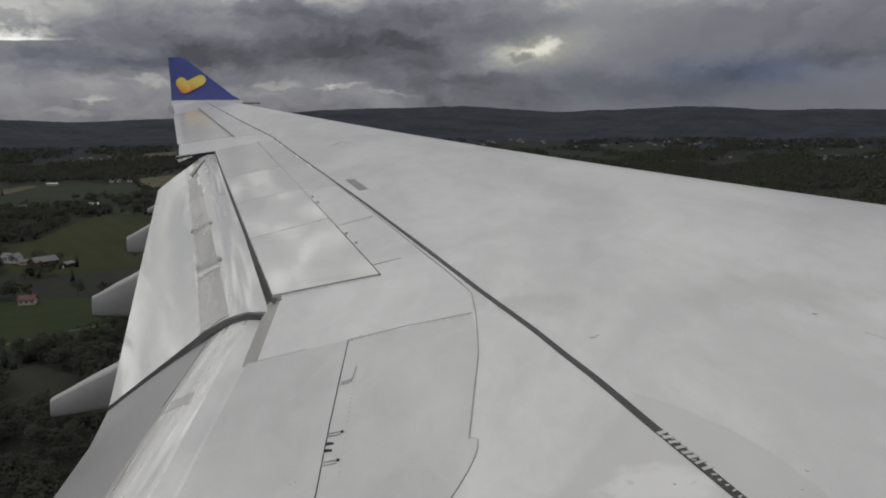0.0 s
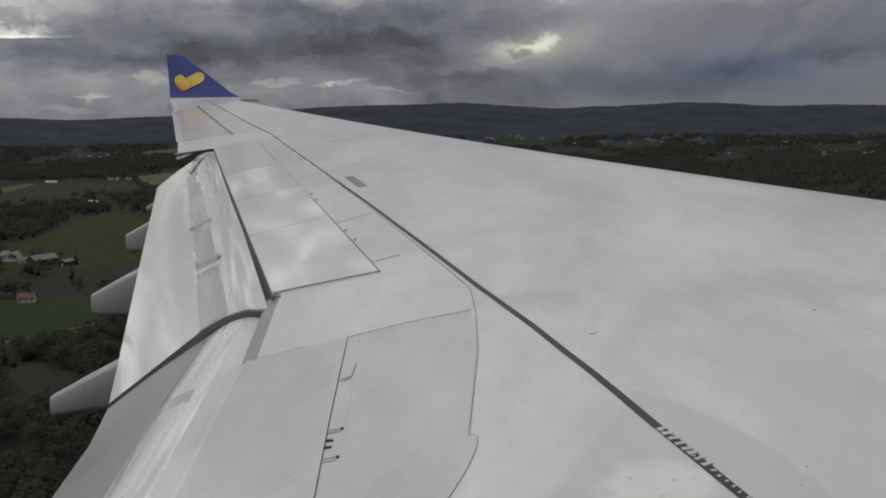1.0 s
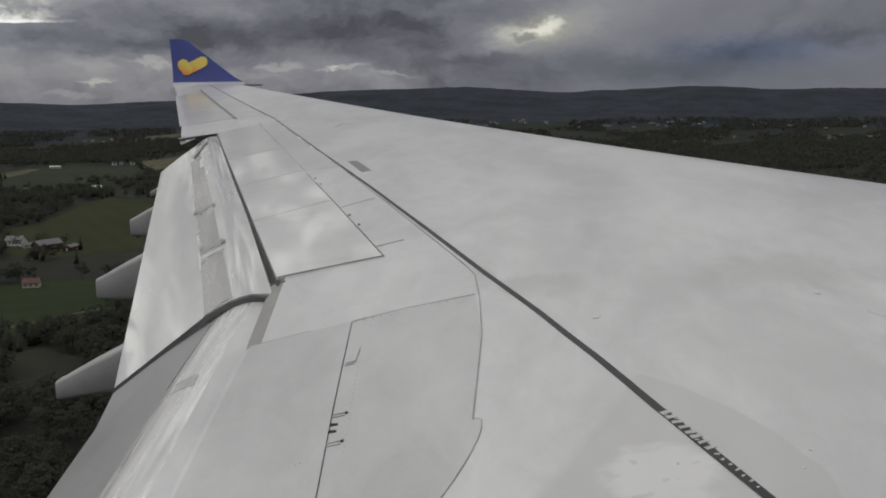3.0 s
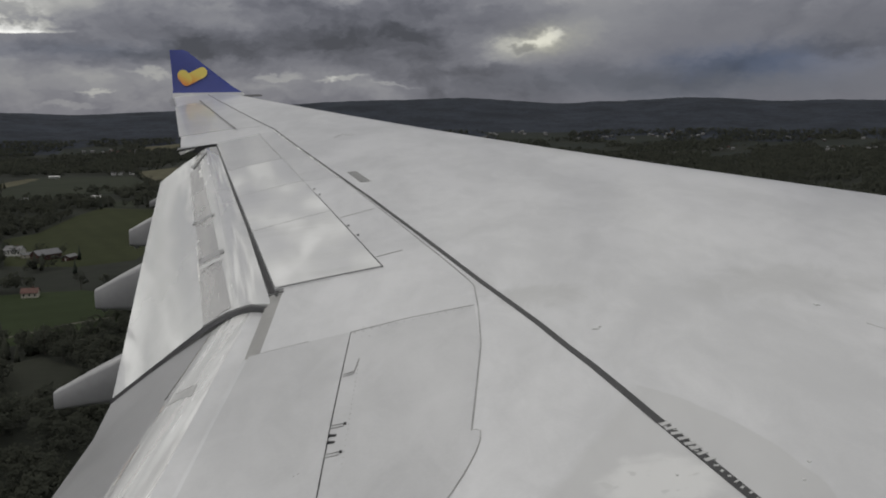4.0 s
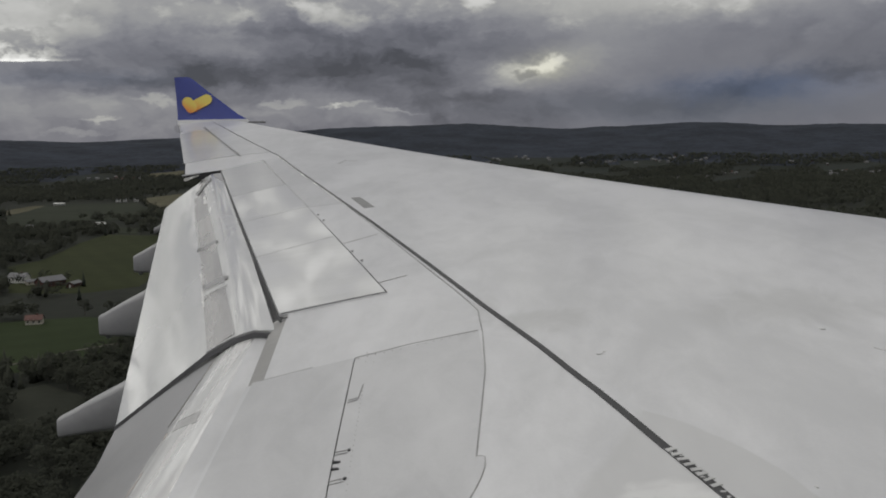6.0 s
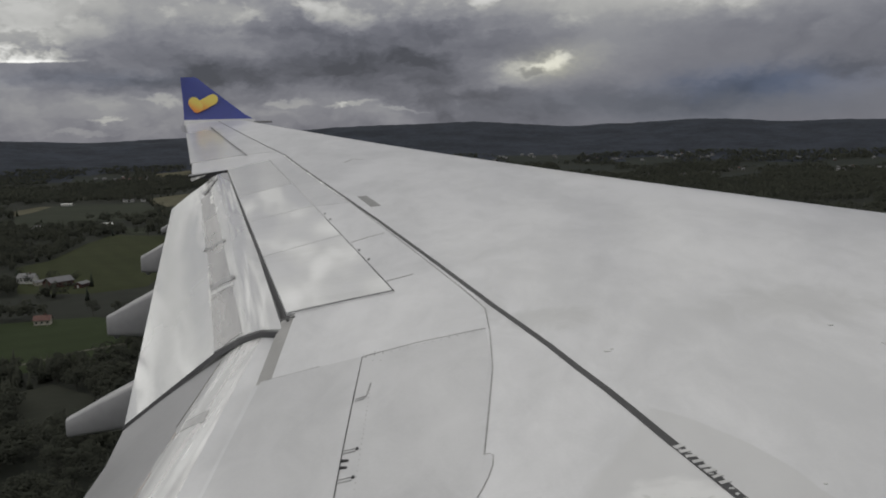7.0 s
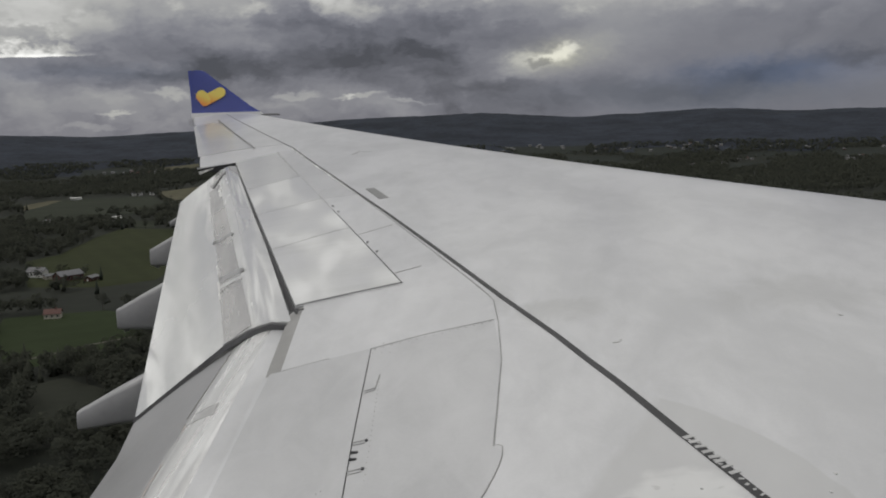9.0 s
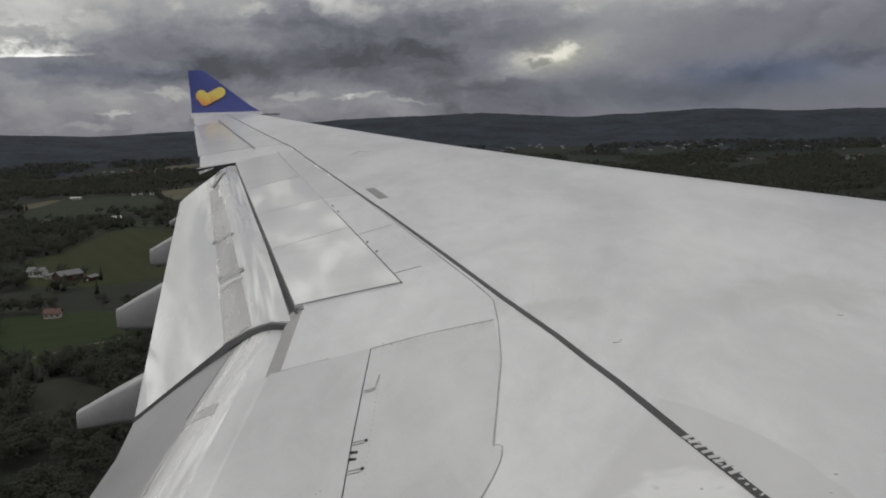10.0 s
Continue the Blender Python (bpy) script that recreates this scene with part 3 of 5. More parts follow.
ribbon("hinge_seal", [(-1.50, 7.90), (-1.375, 7.94)], 0.03, SEAL, 0.006, label="dark slot at the spoiler corner")
for x, y in ((-0.642, 5.115), (-0.642, 5.035)):
    fitting(x, y, 0.045, 0.024, 0.010, BLACK)
for x, y in ((-0.585, 5.245), (-0.575, 4.91)):
    fitting(x, y, 0.016, 0.026, 0.010, BLACK)
for y0, y1, x1 in ((5.24, 5.25, -0.59), (4.90, 4.915, -0.58), (5.96, 5.985, -0.605)):
    ribbon("joint_seal", [(-0.665, y0), (x1, y1)], 0.008, FAINT, 0.006)
    ribbon("joint_seal", [(-0.665, y0 - 0.035), (x1, y1 - 0.035)], 0.006, FAINT, 0.006)
ribbon("joint_seal", [(-0.585, 6.2), (-0.60, 5.95)], 0.006, FAINT, 0.006)
for x, y in ((-1.02, 9.99), (-0.88, 9.53), (-1.68, 12.26), (-1.56, 11.85)):
    fitting(x, y, 0.022, 0.04, 0.012, SHROUD)

# markings and marks of use
panel("grey_marking", [(-1.36, 13.28), (-1.23, 13.28), (-0.96, 12.40), (-1.09, 12.37)], PATCH, 0.002, label="flat grey painted rectangle", nu=2, nv=4, depth=0.003)
ribbon("scuff_mark", [(-1.95, 16.95), (-1.84, 17.45)], 0.03, FAINT, 0.002)
ribbon("scuff_mark", [(-1.80, 17.35), (-1.70, 17.2), (-1.64, 17.3)], 0.025, FAINT, 0.002)

for x, y, lx, ly in ((1.0, 6.22, 0.05, 0.03), (1.03, 6.25, 0.02, 0.02), (1.68, 4.24, 0.016, 0.02), (1.60, 4.09, 0.012, 0.02), (2.50, 6.30, 0.03, 0.05), (1.07, 4.25, 0.012, 0.016)):
    fitting(x, y, lx, ly, 0.002, SCUFF, "paint_chip")
ribbon("scratch", [(2.657, 5.881), (2.73, 5.735)], 0.004, SCUFF, 0.002)
for i in range(22):
    k = i / 21
    fitting(-0.582 + 0.028 * k, 6.15 - 1.37 * k, 0.006, 0.014, 0.003, FAINT, "rivet_head")
for x, y in ((-0.604, 6.80), (-0.604, 6.62), (-0.545, 6.76), (-0.545, 6.60), (-0.78, 4.74), (-0.80, 4.72)):
    fitting(x, y, 0.007, 0.016, 0.003, FAINT, "rivet_head")

# letters of the walkway warning, too worn to read: pale gaps across the line, nicks in the dark between them
rng = random.Random(8)
along_line = Vector((0.290, -0.957))
across_line = Vector((0.957, 0.290))


def nick(d, off, long, wide, lean):
    """A pale bar on the line: d metres from the first letter, off from its middle, leaning along it."""
    c = Vector((1.124, 4.765)) + along_line * d + across_line * off
    h = (across_line + along_line * lean) * long / 2
    ribbon("letter_bar", [tuple(c - h), tuple(c + h)], wide, PALE, 0.006)


for i in range(8):
    d = 0.012 + 0.059 * i + rng.uniform(-0.008, 0.008)
    nick(d, 0.0, 0.054, rng.uniform(0.021, 0.034), rng.uniform(-0.1, 0.45))
    if i in (0, 1, 4, 5):
        nick(d + 0.030, rng.choice((-0.013, 0.013)), rng.uniform(0.014, 0.022), rng.uniform(0.006, 0.012), rng.uniform(-0.6, 0.9))
for i in range(7):
    d = 0.50 + 0.055 * i
    nick(d, rng.uniform(-0.016, -0.006), rng.uniform(0.014, 0.026), rng.uniform(0.008, 0.016), rng.uniform(-0.7, 0.9))

# aileron and its joints
panel("aileron", [(-6.16, 24.4), (-4.24, 19.3), (-5.30, 19.15), (-6.78, 24.25)], AILERON, 0.006, label="glossy pale grey aileron", nv=16)
ribbon("hinge_seal", [(-6.30, 24.85), (-4.16, 19.15)], 0.05, HINGE, 0.008, label="dark grey aileron hinge gap")


# ---------------------------------------------------------------- flaps
def flap(name, stations, label, tail_paint, nose_paint, first):
    """Lofted flap. A station: y, x and z of nose top, shoulder, trailing edge."""
    rings = []
    for y, (xn, zn), (xs, zs), (xt, zt) in stations:
        n, s, t = Vector((xn, zn)), Vector((xs, zs)), Vector((xt, zt))
        c = (n - t).length
        up = []
        for i in range(9):  # nose to shoulder, full and round
            k = i / 8
            p = n.lerp(s, k)
            p.y += 0.050 * c * math.sin(math.pi * k)
            up.append(p)
        for i in range(1, 9):
            k = i / 8
            p = s.lerp(t, k)
            p.y += 0.012 * c * math.sin(math.pi * k)
            up.append(p)
        low = []
        for i in range(1, 8):
            k = i / 8
            p = t.lerp(n, k)
            p.y -= c * (0.02 + 0.13 * math.sin(math.pi * k ** 1.7))
            low.append(p)
        front = n + Vector((0.10 * c, -0.10 * c))
        rings.append([(p.x, y, p.y) for p in up] + [(t.x, y, t.y - 0.012)] + [(p.x, y, p.y) for p in low] + [(front.x, y, front.y)])
    fine_rings = []
    for r0, r1 in zip(rings, rings[1:]):
        for i in range(8):
            k = i / 8
            fine_rings.append([tuple(a + (b - a) * k for a, b in zip(p, q)) for p, q in zip(r0, r1)])
    fine_rings.append(rings[-1])
    v, f = loft(fine_rings)
    ob = mesh_object(name, v, f, [tail_paint, nose_paint, PAINT], wing, label)
    n = len(rings[0])
    for poly in ob.data.polygons:
        j = poly.vertices[0] % n
        if len(poly.vertices) == 4 and (min(v % n for v in poly.vertices) >= first and max(v % n for v in poly.vertices) <= 8):
            poly.material_index = 1 if first or min(v % n for v in poly.vertices) >= 3 else 2
    return ob


outer_flap = flap("outer_flap", [
    (7.80, (-1.46, -1.525), (-2.04, -1.74), (-2.84, -2.34)),
    (12.6, (-2.76, -1.03), (-3.27, -1.24), (-4.03, -1.74)),
    (17.45, (-4.13, -0.475), (-4.58, -0.66), (-5.22, -1.12))], "lowered outer flap with polished metal nose", FLAP, NOSE, 4)
inner_flap = flap("inner_flap", [
    (1.2, (-1.30, -2.31), (-1.90, -2.43), (-2.59, -3.03)),
    (4.6, (-1.34, -1.96), (-1.88, -2.08), (-2.61, -2.68)),
    (7.05, (-1.404, -1.682), (-1.944, -1.817), (-2.73, -2.425)),
    (7.745, (-1.422, -1.604), (-1.962, -1.744), (-2.828, -2.352))], "lowered inner flap, streaked metal nose", GREYFLAP, STREAKED, 0)


# the dark lip between the two flaps and the shroud at the corner
def end_lip():
    pts = [(-1.46, -1.55), (-1.63, -1.54), (-1.82, -1.60), (-2.04, -1.72), (-2.84, -2.33)]
    v, f = [], []
    wide = (0.026, 0.030, 0.030, 0.026, 0.022)
    m = len(pts)
    for drop in (-0.006, 0.04):
        for side in (-1, 1):
            for (x, z), w in zip(pts, wide):
                v.append((x, 7.768 + side * w / 2, z - drop))
    for i in range(m - 1):
        f += [(i, i + 1, m + i + 1, m + i), (i, 2 * m + i, 2 * m + i + 1, i + 1), (m + i, m + i + 1, 3 * m + i + 1, 3 * m + i)]
    mesh_object("flap_end_seal", v, f, HINGE, wing, "dark grey seal between the flaps")


end_lip()


def lip_rim():
    """Bare metal edging on the outer flap's side of the seal."""
    pts = [(-1.47, -1.535), (-1.63, -1.522), (-1.82, -1.582), (-2.04, -1.705)]
    v, f = [], []
    for x, z in pts:
        v += [(x, 7.784, z), (x, 7.806, z + 0.005), (x, 7.806, z - 0.03), (x, 7.784, z - 0.03)]
    for i in range(len(pts) - 1):
        f += [(4 * i + j, 4 * i + (j + 1) % 4, 4 * i + 4 + (j + 1) % 4, 4 * i + 4 + j) for j in range(4)]
    f += [(0, 1, 2, 3), (12, 13, 14, 15)]
    mesh_object("flap_end_rim", v, f, METAL, wing, "bare metal edging beside the seal")


lip_rim()


def shroud():
    """The grey step between the fixed panel and the flaps at the corner."""
    ys = [6.52 + 0.2 * i for i in range(8)] + [8.05]
    v, f = [], []
    for y in ys:
        z = top(-1.40, y)
        e = x_edge(y)
        v += [(e + 0.004, y, z - 0.004), (e - 0.06, y, z - 0.03), (e - 0.13, y, z - 0.075), (e - 0.13, y, z - 0.12)]
    for i in range(len(ys) - 1):
        for j in range(3):
            o = 4 * i + j
            f.append((o, o + 1, o + 5, o + 4))
    mesh_object("flap_shroud", v, f, STEP, wing, "grey shroud strip at the flap corner")


shroud()


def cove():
    """An added strip, its dark colour the shade under the spoilers' trailing edge, ahead of the outer flap."""
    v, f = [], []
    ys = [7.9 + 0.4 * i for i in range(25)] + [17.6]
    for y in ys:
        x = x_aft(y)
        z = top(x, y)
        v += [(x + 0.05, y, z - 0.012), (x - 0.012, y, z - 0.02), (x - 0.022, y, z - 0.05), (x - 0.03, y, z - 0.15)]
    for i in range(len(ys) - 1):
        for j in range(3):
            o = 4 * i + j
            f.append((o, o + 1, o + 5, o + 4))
    mesh_object("cove_lip", v, f, SHADE_DARK, wing, "dark strip painted as the cove's shade ahead of the flap")


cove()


def end_rib():
    """An added dark plate for the shade on the fixed wing's end, outboard of the flap."""
    y = 17.645
    v = [(x, yy, top(x, 17.66) + d) for yy in (y, y + 0.012) for x, d in ((-4.20, -0.006), (-4.50, -0.006), (-4.86, -0.012), (-4.86, -0.05), (-4.50, -0.14), (-4.20, -0.17))]
    f = [tuple(range(6)), tuple(range(6, 12))] + [(i, (i + 1) % 6, 6 + (i + 1) % 6, 6 + i) for i in range(6)]
    mesh_object("end_rib", v, f, SHADE_DARK, wing, "dark plate painted as the shade at the wing's end")


end_rib()


# ---------------------------------------------------------------- flap track fairings
def fairing(y, tail, rear_h, wide, label="pale grey flap track fairing"):
    """A canoe under the flap: deep forward, blunt and narrow at the tail. tail: x, z of its upper rear edge."""
    xt, zt = tail
    rings = []
    for back, up, h, w in ((0.0, 0.0, rear_h, 0.7), (0.03, 0.012, rear_h * 1.05, 0.8), (0.35, 0.19, rear_h * 1.75, 0.93), (0.7, 0.37, rear_h * 2.5, 1.0),
                           (1.3, 0.50, rear_h * 3.0, 1.0), (2.2, 0.52, rear_h * 3.0, 0.95), (3.3, 0.40, rear_h * 2.0, 0.7), (4.2, 0.25, rear_h * 0.5, 0.25)):
        ring = []
        for i in range(16):
            a = 2 * math.pi * i / 16
            cx, sx = math.cos(a), math.sin(a)
            sq = lambda q: math.copysign(abs(q) ** 0.38, q)
            ring.append((xt + back, y + sq(cx) * wide * w / 2, zt + up - h / 2 + sq(sx) * h / 2))
        rings.append(ring)
    v, f = loft(rings)
    return mesh_object("flap_track_fairing", v, f, GREY, wing, label)


def drain(y, x, z):
    """A little drain mast under a fairing's tail."""
    v, f = loft([[(x + 0.05 * math.cos(t) * w, y + 0.05 * math.sin(t) * w, z + d) for t in (0, 1.05, 2.09, 3.14, 4.19, 5.24)] for d, w in ((0.06, 1.4), (0.0, 1.0), (-0.035, 0.6))])
    mesh_object("drain_mast", v, f, GREY, wing, "small grey drain under the fairing")


drain(12.3, -4.50, -2.44)
drain(15.2, -4.98, -1.99)
fairing(9.12, (-3.85, -2.61), 0.19, 0.34)
fairing(12.3, (-4.58, -2.16), 0.27, 0.34)
fairing(15.2, (-5.06, -1.71), 0.27, 0.32)
fairing(16.85, (-5.24, -1.41), 0.10, 0.14, "small tail of the outermost fairing")


# ---------------------------------------------------------------- winglet
def winglet():
    rings = []
    for z, xl, xt, y in ((0.60, -5.30, -7.40, 26.30), (0.76, -5.50, -7.41, 26.36), (0.90, -5.75, -7.42, 26.42), (1.30, -6.28, -7.46, 26.52), (1.70, -6.80, -7.51, 26.62),
                         (1.90, -7.05, -7.535, 26.67), (1.945, -7.16, -7.54, 26.68)):
        c = xl - xt
        ring = []
        for u in (0, 0.02, 0.08, 0.2, 0.4, 0.65, 0.85, 1.0):
            t = 0.05 * c * (2.0 * math.sqrt(u) * (1 - u) + 0.06)
            ring.append((xl - u * c, y - t, z))
        for u in (1.0, 0.85, 0.65, 0.4, 0.2, 0.08, 0.02):
            t = 0.05 * c * (2.0 * math.sqrt(u) * (1 - u) + 0.06)
            ring.append((xl - u * c, y + t, z))
        rings.append(ring)
    v, f = loft(rings)
    ob = mesh_object("winglet", v, f, [BLUE, PAINT], wing, "deep blue upswept winglet")
    for p in ob.data.polygons:
        if p.center.z < 0.76 + 0.0:
            p.material_index = 1
    # heart of two rounded bars
    def bar(p, q, r, name):
        pts = []
        d = (Vector(q) - Vector(p)).normalized()
        n = Vector((-d.y, d.x))
        for i in range(13):
            a = -math.pi / 2 + math.pi * i / 12
            pts.append(Vector(q) + (d * math.cos(a) + n * math.sin(a)) * r)
        for i in range(13):
            a = math.pi / 2 + math.pi * i / 12
            pts.append(Vector(p) + (d * math.cos(a) + n * math.sin(a)) * r)
        return pts
    def face_y(x, z):
        """The inboard face of the winglet."""
        zs = (0.60, 0.76, 0.90, 1.30, 1.70, 1.90)
        xl = float(np.interp(z, zs, (-5.30, -5.50, -5.75, -6.28, -6.80, -7.05)))
        xt = float(np.interp(z, zs, (-7.40, -7.41, -7.42, -7.46, -7.51, -7.535)))
        yy = float(np.interp(z, zs, (26.30, 26.36, 26.42, 26.52, 26.62, 26.67)))
        u = min(1, max(0, (xl - x) / (xl - xt)))
        return yy - 0.05 * (xl - xt) * (2.0 * math.sqrt(u) * (1 - u) + 0.06)
    for k, (p, q, r) in enumerate((((-7.03, 1.10), (-6.62, 1.305), 0.15), ((-7.14, 1.24), (-7.03, 1.10), 0.15))):
        pts = bar(p, q, r, "emblem")
        off = 0.004 * k
        v = [(a.x, face_y(a.x, a.y) - 0.03 - off, a.y) for a in pts] + [(a.x, face_y(a.x, a.y) + 0.01, a.y) for a in pts]
        m = len(pts)
        f = [tuple(range(m))] + [(i, (i + 1) % m, m + (i + 1) % m, m + i) for i in range(m)]
        mesh_object("emblem", v, f, HEART, ob, "yellow and orange heart-shaped emblem")
    return ob


winglet()
fitting(-5.2, 26.2, 0.5, 0.12, 0.05, SHROUD, "navigation_light")
for i in range(5):
    y = 24.6 + 0.35 * i
    x = x_edge(y)
    z = top(x, y)
    v, f = loft([[(x + 0.05 - 0.0 * k, y + 0.012 * math.cos(t), z + 0.012 * math.sin(t)) for t in (0, 2.1, 4.2)] if k == 0 else
                 [(x - 0.14, y + 0.005 * math.cos(t), z - 0.01 + 0.005 * math.sin(t)) for t in (0, 2.1, 4.2)] for k in (0, 1)])
    mesh_object("static_wick", v, f, GREY, wing, "short grey static discharger")


# ---------------------------------------------------------------- land: one sheet, farmland that rises to wooded hills
def land_material(name, a, b, scale, rough=0.95, mow=None):
    """Soil and growth: two colours in patches, finer mottling, faint mowing lines where given (spacing, angle)."""
    m = bpy.data.materials.new(name)
    m.use_nodes = True
    n = Nodes(m.node_tree)
    place = n.add("ShaderNodeTexCoord").outputs["Object"]
    f = n.math("ADD", n.math("MULTIPLY", n.noise(place, scale, 6.0, 0.6), 0.6), n.math("MULTIPLY", n.noise(place, scale * 9, 5.0, 0.65), 0.4))
    col = n.mix(n.step(f, 0.38, 0.62), (*a, 1), (*b, 1))
    if mow:
        gap, angle = mow
        x, y, _ = n.xyz(place)[:3]
        t = n.math("ADD", n.math("MULTIPLY", x, math.cos(angle) / gap), n.math("MULTIPLY", y, math.sin(angle) / gap))
        t = n.math("ADD", n.math("SINE", n.math("ADD", t, n.math("MULTIPLY", f, 1.5))), 1.0)
        col = n.mix(n.math("MULTIPLY", t, 0.09), col, tuple(c * 0.55 for c in a) + (1,))
    d = n.add("ShaderNodeBsdfPrincipled")
    n.put(d.inputs["Base Color"], col)
    n.put(d.inputs["Roughness"], rough)
    n.put(d.inputs["Specular IOR Level"], 0.1)
    n.tree.links.new(d.outputs[0], n.add("ShaderNodeOutputMaterial").inputs[0])
    return m


GROUND = land_material("woodland_floor", (0.023, 0.025, 0.021), (0.031, 0.034, 0.027), 0.006)
# the blue haze of distance is put into the far forest's colour
HAZED_FOREST = land_material("hazed_far_forest", (0.021, 0.025, 0.033), (0.036, 0.042, 0.056), 0.006)
OLIVE = land_material("olive_meadow", (0.027, 0.033, 0.013), (0.036, 0.041, 0.018), 0.012, mow=(4.0, 0.5))
GREEN = land_material("green_crop", (0.023, 0.033, 0.013), (0.029, 0.040, 0.017), 0.015, mow=(5.0, 2.1))
PASTURE = land_material("dull_pasture", (0.026, 0.031, 0.021), (0.034, 0.039, 0.026), 0.008, mow=(7.0, 0.9))
FARFIELD = land_material("hazy_far_pasture", (0.022, 0.026, 0.023), (0.030, 0.034, 0.029), 0.006)
STUBBLE = land_material("tan_stubble", (0.080, 0.076, 0.048), (0.102, 0.096, 0.064), 0.01, mow=(5.0, 0.2))
DULL = land_material("dark_fallow", (0.024, 0.026, 0.020), (0.032, 0.034, 0.026), 0.02)


def foliage(name, a, b):
    """Leaves: mottled dull green, partly lit through."""
    m = bpy.data.materials.new(name)
    m.use_nodes = True
    n = Nodes(m.node_tree)
    place = n.add("ShaderNodeTexCoord").outputs["Object"]
    f = n.math("ADD", n.math("MULTIPLY", n.noise(place, 0.02, 4.0, 0.6), 0.6), n.math("MULTIPLY", n.noise(place, 0.4, 4.0, 0.6), 0.4))
    col = n.mix(n.step(f, 0.36, 0.64), (*a, 1), (*b, 1))
    d, t, k = n.add("ShaderNodeBsdfDiffuse"), n.add("ShaderNodeBsdfTranslucent"), n.add("ShaderNodeMixShader")
    n.put(d.inputs["Color"], col)
    n.put(t.inputs["Color"], col)
    k.inputs[0].default_value = 0.25
    n.tree.links.new(d.outputs[0], k.inputs[1])
    n.tree.links.new(t.outputs[0], k.inputs[2])
    n.tree.links.new(k.outputs[0], n.add("ShaderNodeOutputMaterial").inputs[0])
    return m


LEAF = foliage("dark_foliage", (0.052, 0.056, 0.047), (0.070, 0.074, 0.058))
NEEDLE = foliage("dark_needles", (0.046, 0.054, 0.046), (0.058, 0.066, 0.054))
BARK = material("bark", (0.06, 0.05, 0.04), 0.9, 0.3, 1.0, 8.0)
H0 = -120.0


def ridge(a):
    """Height of the far ridge, in metres over the eye, towards the azimuth a (degrees)."""
    g = lambda m, s: math.exp(-((a - m) / s) ** 2)
    return 52 + 13 * g(-26, 4) - 10 * g(-20.5, 3) + 40 * g(-2, 8.5) - 10 * g(7.2, 1.8) + 28 * g(14, 5) + 4 * g(27, 4) - 16 * g(-24, 9) + 2 * math.sin(a * 0.9)


def land(x, y):
    """Height of the ground."""
    r = math.hypot(x, y)
    a = math.degrees(math.atan2(x, y))
    z = H0 + 5 * noise.noise((x * 0.0014, y * 0.0014, 3.1)) * min(1, r / 900)
    if r > 2900:
        k = min(1, (r - 2900) / 1750)
        k = k * k * (2.2 - 1.2 * k)
        rough = noise.fractal((x * 0.003, y * 0.003, 0.5), 0.9, 2.1, 4)
        z = z * (1 - k) + k * (ridge(a) + 6 * rough) + min(1, 2 * k) * 2.5 * noise.noise((x * 0.03, y * 0.03, 1.0))
    return z


def build_ground():
    rs = [30, 90, 140] + list(np.geomspace(180, 2800, 60)) + list(np.linspace(2840, 4880, 110))
    azs = list(np.arange(-30, 30, 0.16)) + list(np.arange(30, 330, 4.0))
    n = len(azs)
    verts, faces = [(0, 0, land(0, 0))], []
    for r in rs:
        for a in azs:
            x, y = r * math.sin(radians(a)), r * math.cos(radians(a))
            verts.append((x, y, land(x, y)))
    for j in range(n):
        faces.append((0, 1 + j, 1 + (j + 1) % n))
    for i in range(len(rs) - 1):
        for j in range(n):
            k = (j + 1) % n
            faces.append((1 + i * n + j, 1 + i * n + k, 1 + (i + 1) * n + k, 1 + (i + 1) * n + j))
    ob = mesh_object("ground", verts, faces, [GROUND, HAZED_FOREST])
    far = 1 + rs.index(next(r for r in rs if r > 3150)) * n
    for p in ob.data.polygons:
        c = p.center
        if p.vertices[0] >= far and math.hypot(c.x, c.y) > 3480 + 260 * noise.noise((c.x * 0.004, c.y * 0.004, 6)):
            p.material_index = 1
    return tagged(ob, "dark green farmland rising to wooded hills", "ground", kind="structure")


build_ground()


# ---------------------------------------------------------------- fields
FIELDS = []


def field(points, mat, label):
    """A parcel draped over the ground, its edge a little uneven."""
    FIELDS.append(points)
    cx, cy = sum(p[0] for p in points) / len(points), sum(p[1] for p in points) / len(points)
    rim = []
    for (xa, ya), (xb, yb) in zip(points, points[1:] + points[:1]):
        for i in range(8):
            k = i / 8
            x, y = xa + (xb - xa) * k, ya + (yb - ya) * k
            j = 1 + 0.02 * noise.noise((x * 0.02, y * 0.02, 7))
            rim.append((cx + (x - cx) * j, cy + (y - cy) * j))
    verts, faces = [(cx, cy, land(cx, cy) + 0.9)], []
    m, rings = len(rim), 14
    for i in range(1, rings + 1):
        for x, y in rim:
            px, py = cx + (x - cx) * i / rings, cy + (y - cy) * i / rings
            verts.append((px, py, land(px, py) + (0.9 if i < rings else -0.3)))
    for j in range(m):
        k = (j + 1) % m
        faces.append((0, 1 + j, 1 + k))
        for i in range(rings - 1):
            o = 1 + i * m
            faces.append((o + j, o + m + j, o + m + k, o + k))
    return tagged(mesh_object("field", verts, faces, mat), label, "field", kind="structure")


